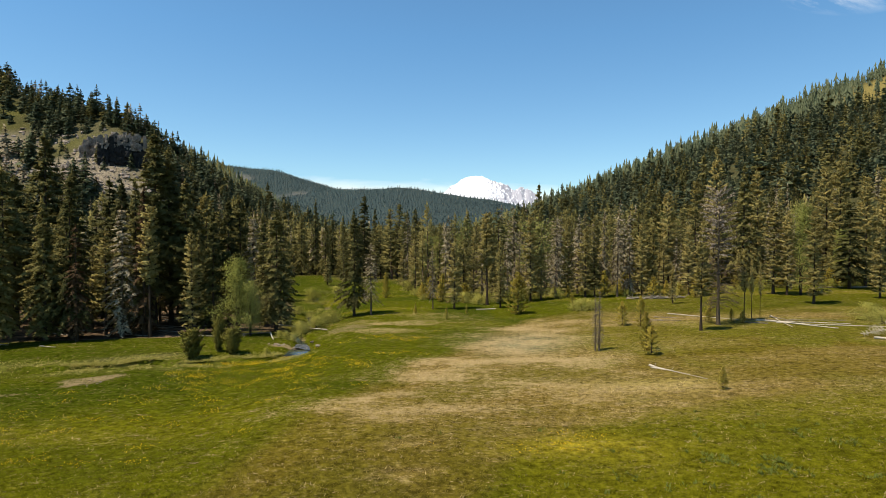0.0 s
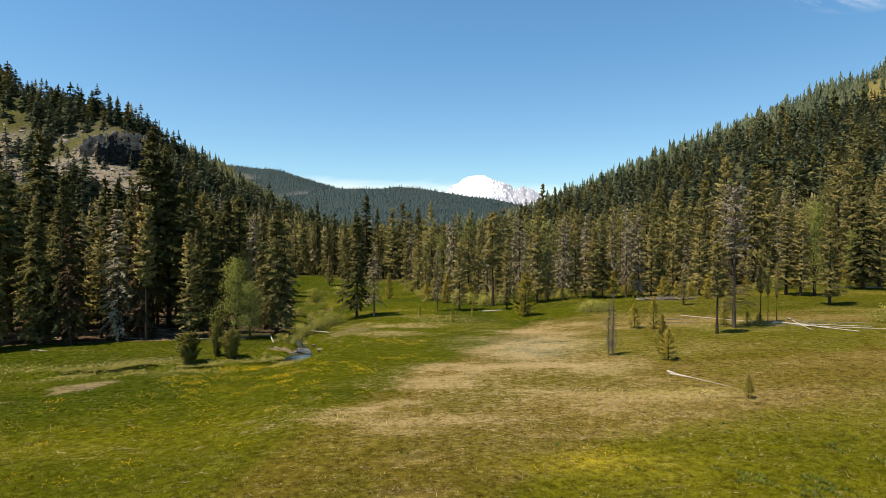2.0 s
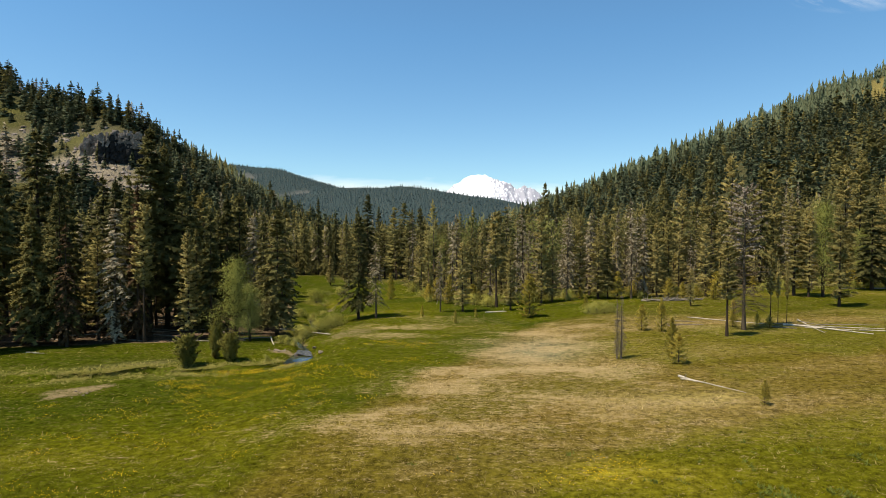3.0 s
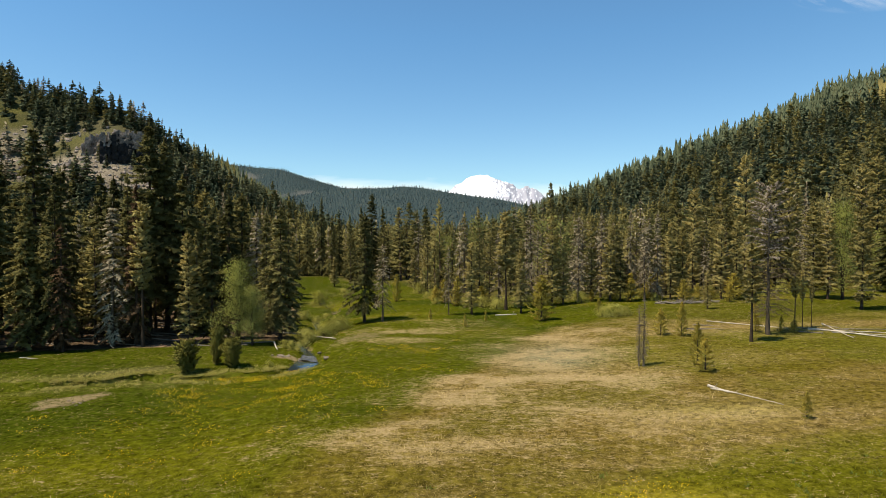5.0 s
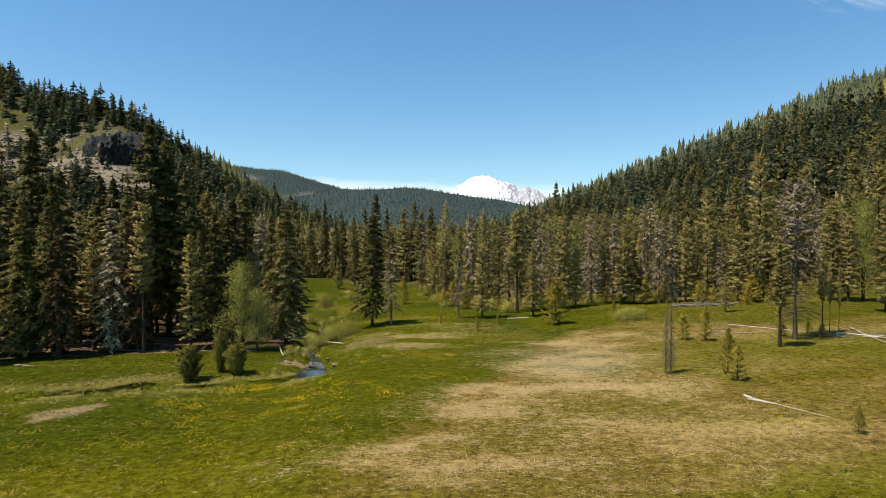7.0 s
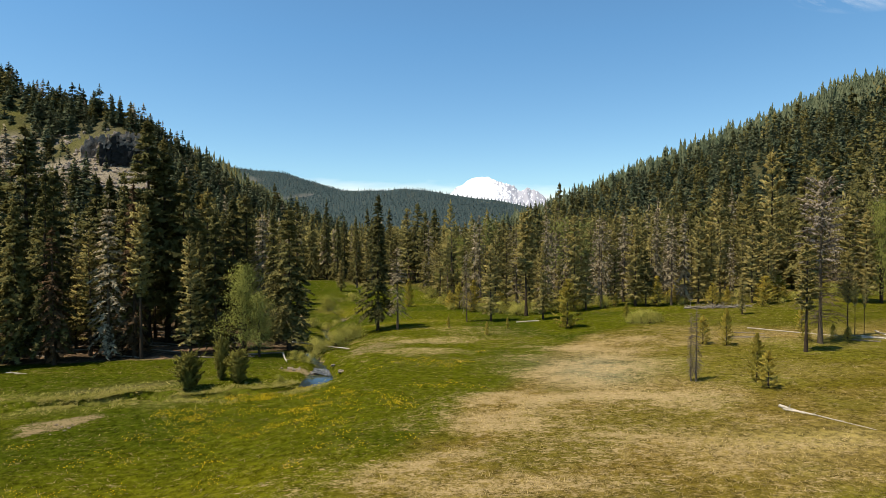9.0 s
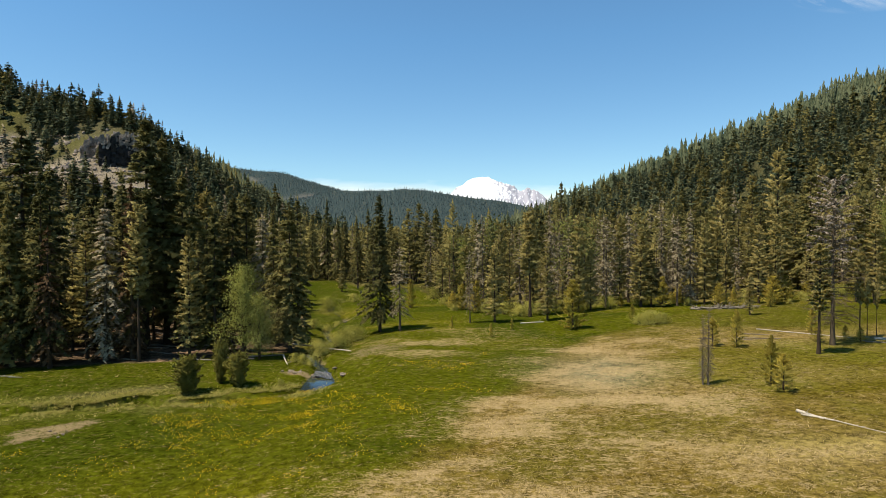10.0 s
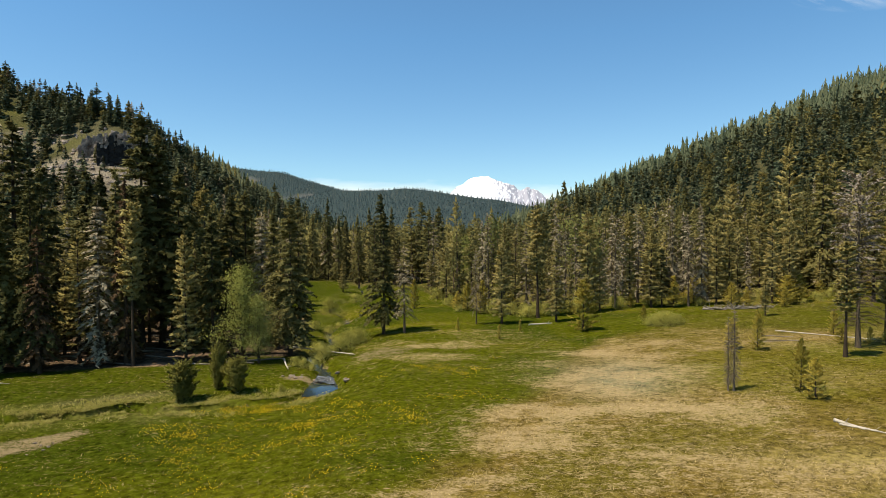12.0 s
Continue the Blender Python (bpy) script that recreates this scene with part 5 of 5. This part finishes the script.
# ---- rock face on the hill ----
def rock_face(name, x, y, z, wide, high, turn, seed, label, stone_of, block=(1.3, 2.6), loose=0.0, lean=0.25):
    """A face of broken rock: upright angular blocks stacked side by side, their tops ragged and their fronts uneven."""
    rng = np.random.default_rng(seed)
    corner = np.array([(-1, -1, -1), (1, -1, -1), (1, 1, -1), (-1, 1, -1), (-1, -1, 1), (1, -1, 1), (1, 1, 1), (-1, 1, 1)], float)
    quads = np.array([(0, 1, 5, 4), (1, 2, 6, 5), (2, 3, 7, 6), (3, 0, 4, 7), (4, 5, 6, 7), (3, 2, 1, 0)])
    V, F, k = [], [], 0
    u = -wide / 2
    while u < wide / 2:
        w = rng.uniform(*block)
        top = high * (0.80 + 0.26 * float(grain2(u / 5.0, 0.0, 1.0, seed))) * (1 - 0.6 * abs(2 * u / wide) ** 3)
        push = rng.uniform(-0.6, 0.6)
        v = -6.0
        while v < top:
            t = rng.uniform(block[0] * 0.9, block[1] * 1.9)
            if loose == 0 or rng.random() > loose:
                c = corner * (w * 0.72, 2.6, t * 0.62) * rng.uniform(0.78, 1.12, (8, 3))
                a = rng.normal(0, 0.12 + 0.5 * loose)
                c = np.column_stack([c[:, 0] * math.cos(a) - c[:, 2] * math.sin(a), c[:, 1], c[:, 0] * math.sin(a) + c[:, 2] * math.cos(a)])
                V.append(c + (u + w / 2, push + rng.uniform(-0.8, 0.8) + lean * max(v, 0), v + t / 2))
                F.append(quads + k)
                k += 8
            v += t
        u += w
    me = mesh_from(name, np.concatenate(V), [np.concatenate(F)], [stone_of])
    ob = new(name, me)
    ob.matrix_world = pose(x, y, z, 0, 0, turn)
    return tagged(ob, label, "rock", kind="structure")


rock_face("rock_cliff", -169.3, 306, 52.5, 22, 9.8, 30, 4, "broken volcanic cliff on the hillside, darkened to look shaded", rock_mat, (0.7, 1.6))
rock_face("rock_outcrop", -187.0, 307, 54, 9, 8, 34, 23, "pale broken rock outcrop beside a dark cliff", scree_rock, (0.8, 1.7), 0.15, 0.5)
rock_face("rock_outcrop", -169.5, 306.6, 61.8, 21, 1.3, 30, 31, "pale rim of broken rock along a cliff top", scree_rock, (0.7, 1.5), 0.25)


def build_scree():
    """Boulders strewn below the rock faces."""
    rng = np.random.default_rng(33)
    n = 3600
    x, y = rng.uniform(-262, -145, n), rng.uniform(262, 335, n)
    ok = rng.random(n) < rocky(x, y)
    x, y = x[ok], y[ok]
    n = len(x)
    phi = (1 + 5**0.5) / 2
    ico = np.array([(-1, phi, 0), (1, phi, 0), (-1, -phi, 0), (1, -phi, 0), (0, -1, phi), (0, 1, phi), (0, -1, -phi), (0, 1, -phi), (phi, 0, -1), (phi, 0, 1), (-phi, 0, -1), (-phi, 0, 1)]) / 1.9
    tri = np.array([(0, 11, 5), (0, 5, 1), (0, 1, 7), (0, 7, 10), (0, 10, 11), (1, 5, 9), (5, 11, 4), (11, 10, 2), (10, 7, 6), (7, 1, 8), (3, 9, 4), (3, 4, 2), (3, 2, 6), (3, 6, 8), (3, 8, 9), (4, 9, 5), (2, 4, 11), (6, 2, 10), (8, 6, 7), (9, 8, 1)])
    size = 0.22 + 1.9 * rng.random(n) ** 5
    v = ico[None] * rng.uniform(0.6, 1.2, (n, 12, 1)) * (size[:, None] * rng.uniform(0.6, 1.2, (n, 3)))[:, None]
    v = v + np.column_stack([x, y, land(x, y)])[:, None]
    me = mesh_from("scree_boulders", v.reshape(-1, 3), [((np.arange(n) * 12)[:, None, None] + tri).reshape(-1, 3)], [scree_rock])
    tagged(new("scree_boulders", me), "grey angular boulders strewn over a steep slope", "boulders", kind="stuff")


build_scree()


# ---- grass and flowers: nobody could count them ----
def blades(name, label, x, y, rgb, count, tall, wide, lean, seed, mat):
    """Tufts of upright blades at the given places."""
    rng = np.random.default_rng(seed)
    n = len(x) * count
    i = np.repeat(np.arange(len(x)), count)
    base = np.column_stack([x[i] + rng.normal(0, 0.09, n), y[i] + rng.normal(0, 0.09, n), np.zeros(n)])
    base[:, 2] = land(x, y)[i] - 0.03
    az = rng.uniform(0, 2 * math.pi, n)
    ln = tall[i] * rng.uniform(0.6, 1.3, n)
    tip = base + np.column_stack([np.cos(az) * ln * lean, np.sin(az) * ln * lean, ln])
    sd = np.column_stack([-np.sin(az), np.cos(az), np.zeros(n)]) * (wide * rng.uniform(0.7, 1.3, n))[:, None]
    v = np.stack([base - sd, base + sd, tip], 1).reshape(-1, 3)
    f = np.arange(n * 3).reshape(-1, 3)
    me = mesh_from(name, v, [f], [mat])
    if rgb is not None:
        colour_points(me, "cover", np.repeat(rgb[i] * rng.uniform(0.75, 1.35, (n, 1)), 3, 0))
    return tagged(new(name, me), label, "grass", kind="stuff")


def build_grass():
    rng = np.random.default_rng(77)
    n = 80000
    y = 24 + 60 * rng.random(n) ** 1.35
    x = (rng.random(n) * 2 - 1) * (0.82 * y + 1.5) - 2
    ok = (wooded(x, y) < -0.5) & (along(x, y, STREAM)[0] > 1.6)
    x, y = x[ok], y[ok]
    c, streaks, _ = cover(x, y)
    c = blend(c, np.array((0.34, 0.265, 0.12)), np.clip(streaks, 0, 1) * 0.6)
    dry = step(0.10, 0.20, c[:, 0] - c[:, 1] + 0.08)
    tall = (0.11 + 0.14 * rng.random(len(x))) * (0.75 + 0.6 * dry)
    lighter = c * (1.0 + 0.8 * rng.random((len(x), 1)))
    straw = (rng.random(len(x)) < 0.04 + 0.70 * dry) * 0.6
    lighter = blend(lighter, np.array((0.46, 0.35, 0.165)), straw)
    blades("meadow_grass", "short green and dry straw-coloured meadow grass", x, y, lighter, 2, tall * 0.8, 0.030, 1.3, 78, tuft_leaf)
    # taller pale sedge along the stream's left reach
    m = 8500
    i = rng.integers(0, 8, m)
    t = rng.random(m)
    line = np.array(STREAM)
    sx = line[i, 0] + (line[i + 1, 0] - line[i, 0]) * t + rng.normal(0, 1.6, m)
    sy = line[i, 1] + (line[i + 1, 1] - line[i, 1]) * t + rng.normal(0, 1.2, m)
    ok = (along(sx, sy, STREAM)[0] > 0.9) & (fractal(sx, sy, 3.0, 95) > 0.46)
    sx, sy = sx[ok], sy[ok]
    rgb = blend(np.tile(np.array((0.20, 0.20, 0.035)), (len(sx), 1)), np.array((0.38, 0.32, 0.11)), rng.random(len(sx)))
    blades("stream_sedge", "tufts of pale green sedge along a stream bank", sx, sy, rgb, 5, np.full(len(sx), 0.17), 0.03, 1.2, 80, tuft_leaf)
    # coarse leafy plants in the green corner
    m = 1100
    px, py = rng.normal(15, 5.5, m), rng.normal(31.5, 2.2, m)
    ok = (fractal(px, py, 1.6, 91) > 0.60)
    px, py = px[ok], py[ok]
    rgb = np.tile(np.array((0.130, 0.150, 0.030)), (len(px), 1))
    blades("leafy_plants", "clumps of broad pale green leaves in grass", px, py, rgb, 7, np.full(len(px), 0.17), 0.05, 0.9, 79, tuft_leaf)


def build_flowers():
    rng = np.random.default_rng(55)
    groups = [(-21.9, 52.5, 0.9, 1.6, 380), (-20.0, 58.9, 1.6, 0.7, 560), (-12.0, 50.5, 7.0, 4.5, 520), (-2.5, 66.0, 4.0, 1.6, 300), (-20.0, 46.0, 6.0, 2.5, 360), (-16.6, 61.8, 1.4, 0.8, 160), (-14.1, 53.9, 2.6, 1.8, 260), (-10.1, 52.9, 2.6, 1.8, 260),
              (-6.2, 53.2, 2.2, 1.6, 160), (-18.6, 53.4, 3.0, 2.0, 260), (-22.9, 34.0, 4.5, 3.0, 260), (-14.0, 44.0, 9.0, 7.0, 450), (-8.0, 62.0, 5.0, 3.5, 260), (8.0, 33.0, 3.0, 1.0, 160), (-28.0, 42.0, 6.0, 5.0, 260)]
    X, Y = [], []
    for a, b, c, d, n in groups:
        n = int(n * 1.35)
        k = max(6, n // 34)
        ax, ay, i = rng.normal(a, c, k), rng.normal(b, d, k), rng.integers(0, k, n)
        X.append(ax[i] + rng.normal(0, 0.5, n))
        Y.append(ay[i] + rng.normal(0, 0.4, n))
    x, y = np.concatenate(X), np.concatenate(Y)
    ok = (along(x, y, STREAM)[0] > 1.2) & (cover(x, y)[1] < 0.16)
    x, y = x[ok], y[ok]
    n = len(x)
    z = land(x, y) + rng.uniform(0.14, 0.26, n)
    s = rng.uniform(0.012, 0.024, n)
    ang = rng.uniform(0, 6.28, n)[:, None] + np.arange(5) / 5 * 2 * math.pi
    tilt = rng.normal(0, 0.35, (n, 2))
    rx, ry = np.cos(ang) * s[:, None], np.sin(ang) * s[:, None]
    v = np.stack([x[:, None] + rx, y[:, None] + ry, z[:, None] + rx * tilt[:, :1] + ry * tilt[:, 1:]], -1)
    v = np.concatenate([v, np.column_stack([x, y, z + 0.03])[:, None]], 1).reshape(-1, 3)
    k = np.arange(5)
    q = np.column_stack([k, (k + 1) % 5, np.full(5, 5)])
    me = mesh_from("yellow_flowers", v, [((np.arange(n) * 6)[:, None, None] + q).reshape(-1, 3)], [petal])
    tagged(new("yellow_flowers", me), "drifts of small yellow wildflowers in green grass", "flowers", kind="stuff")


build_grass()
build_flowers()
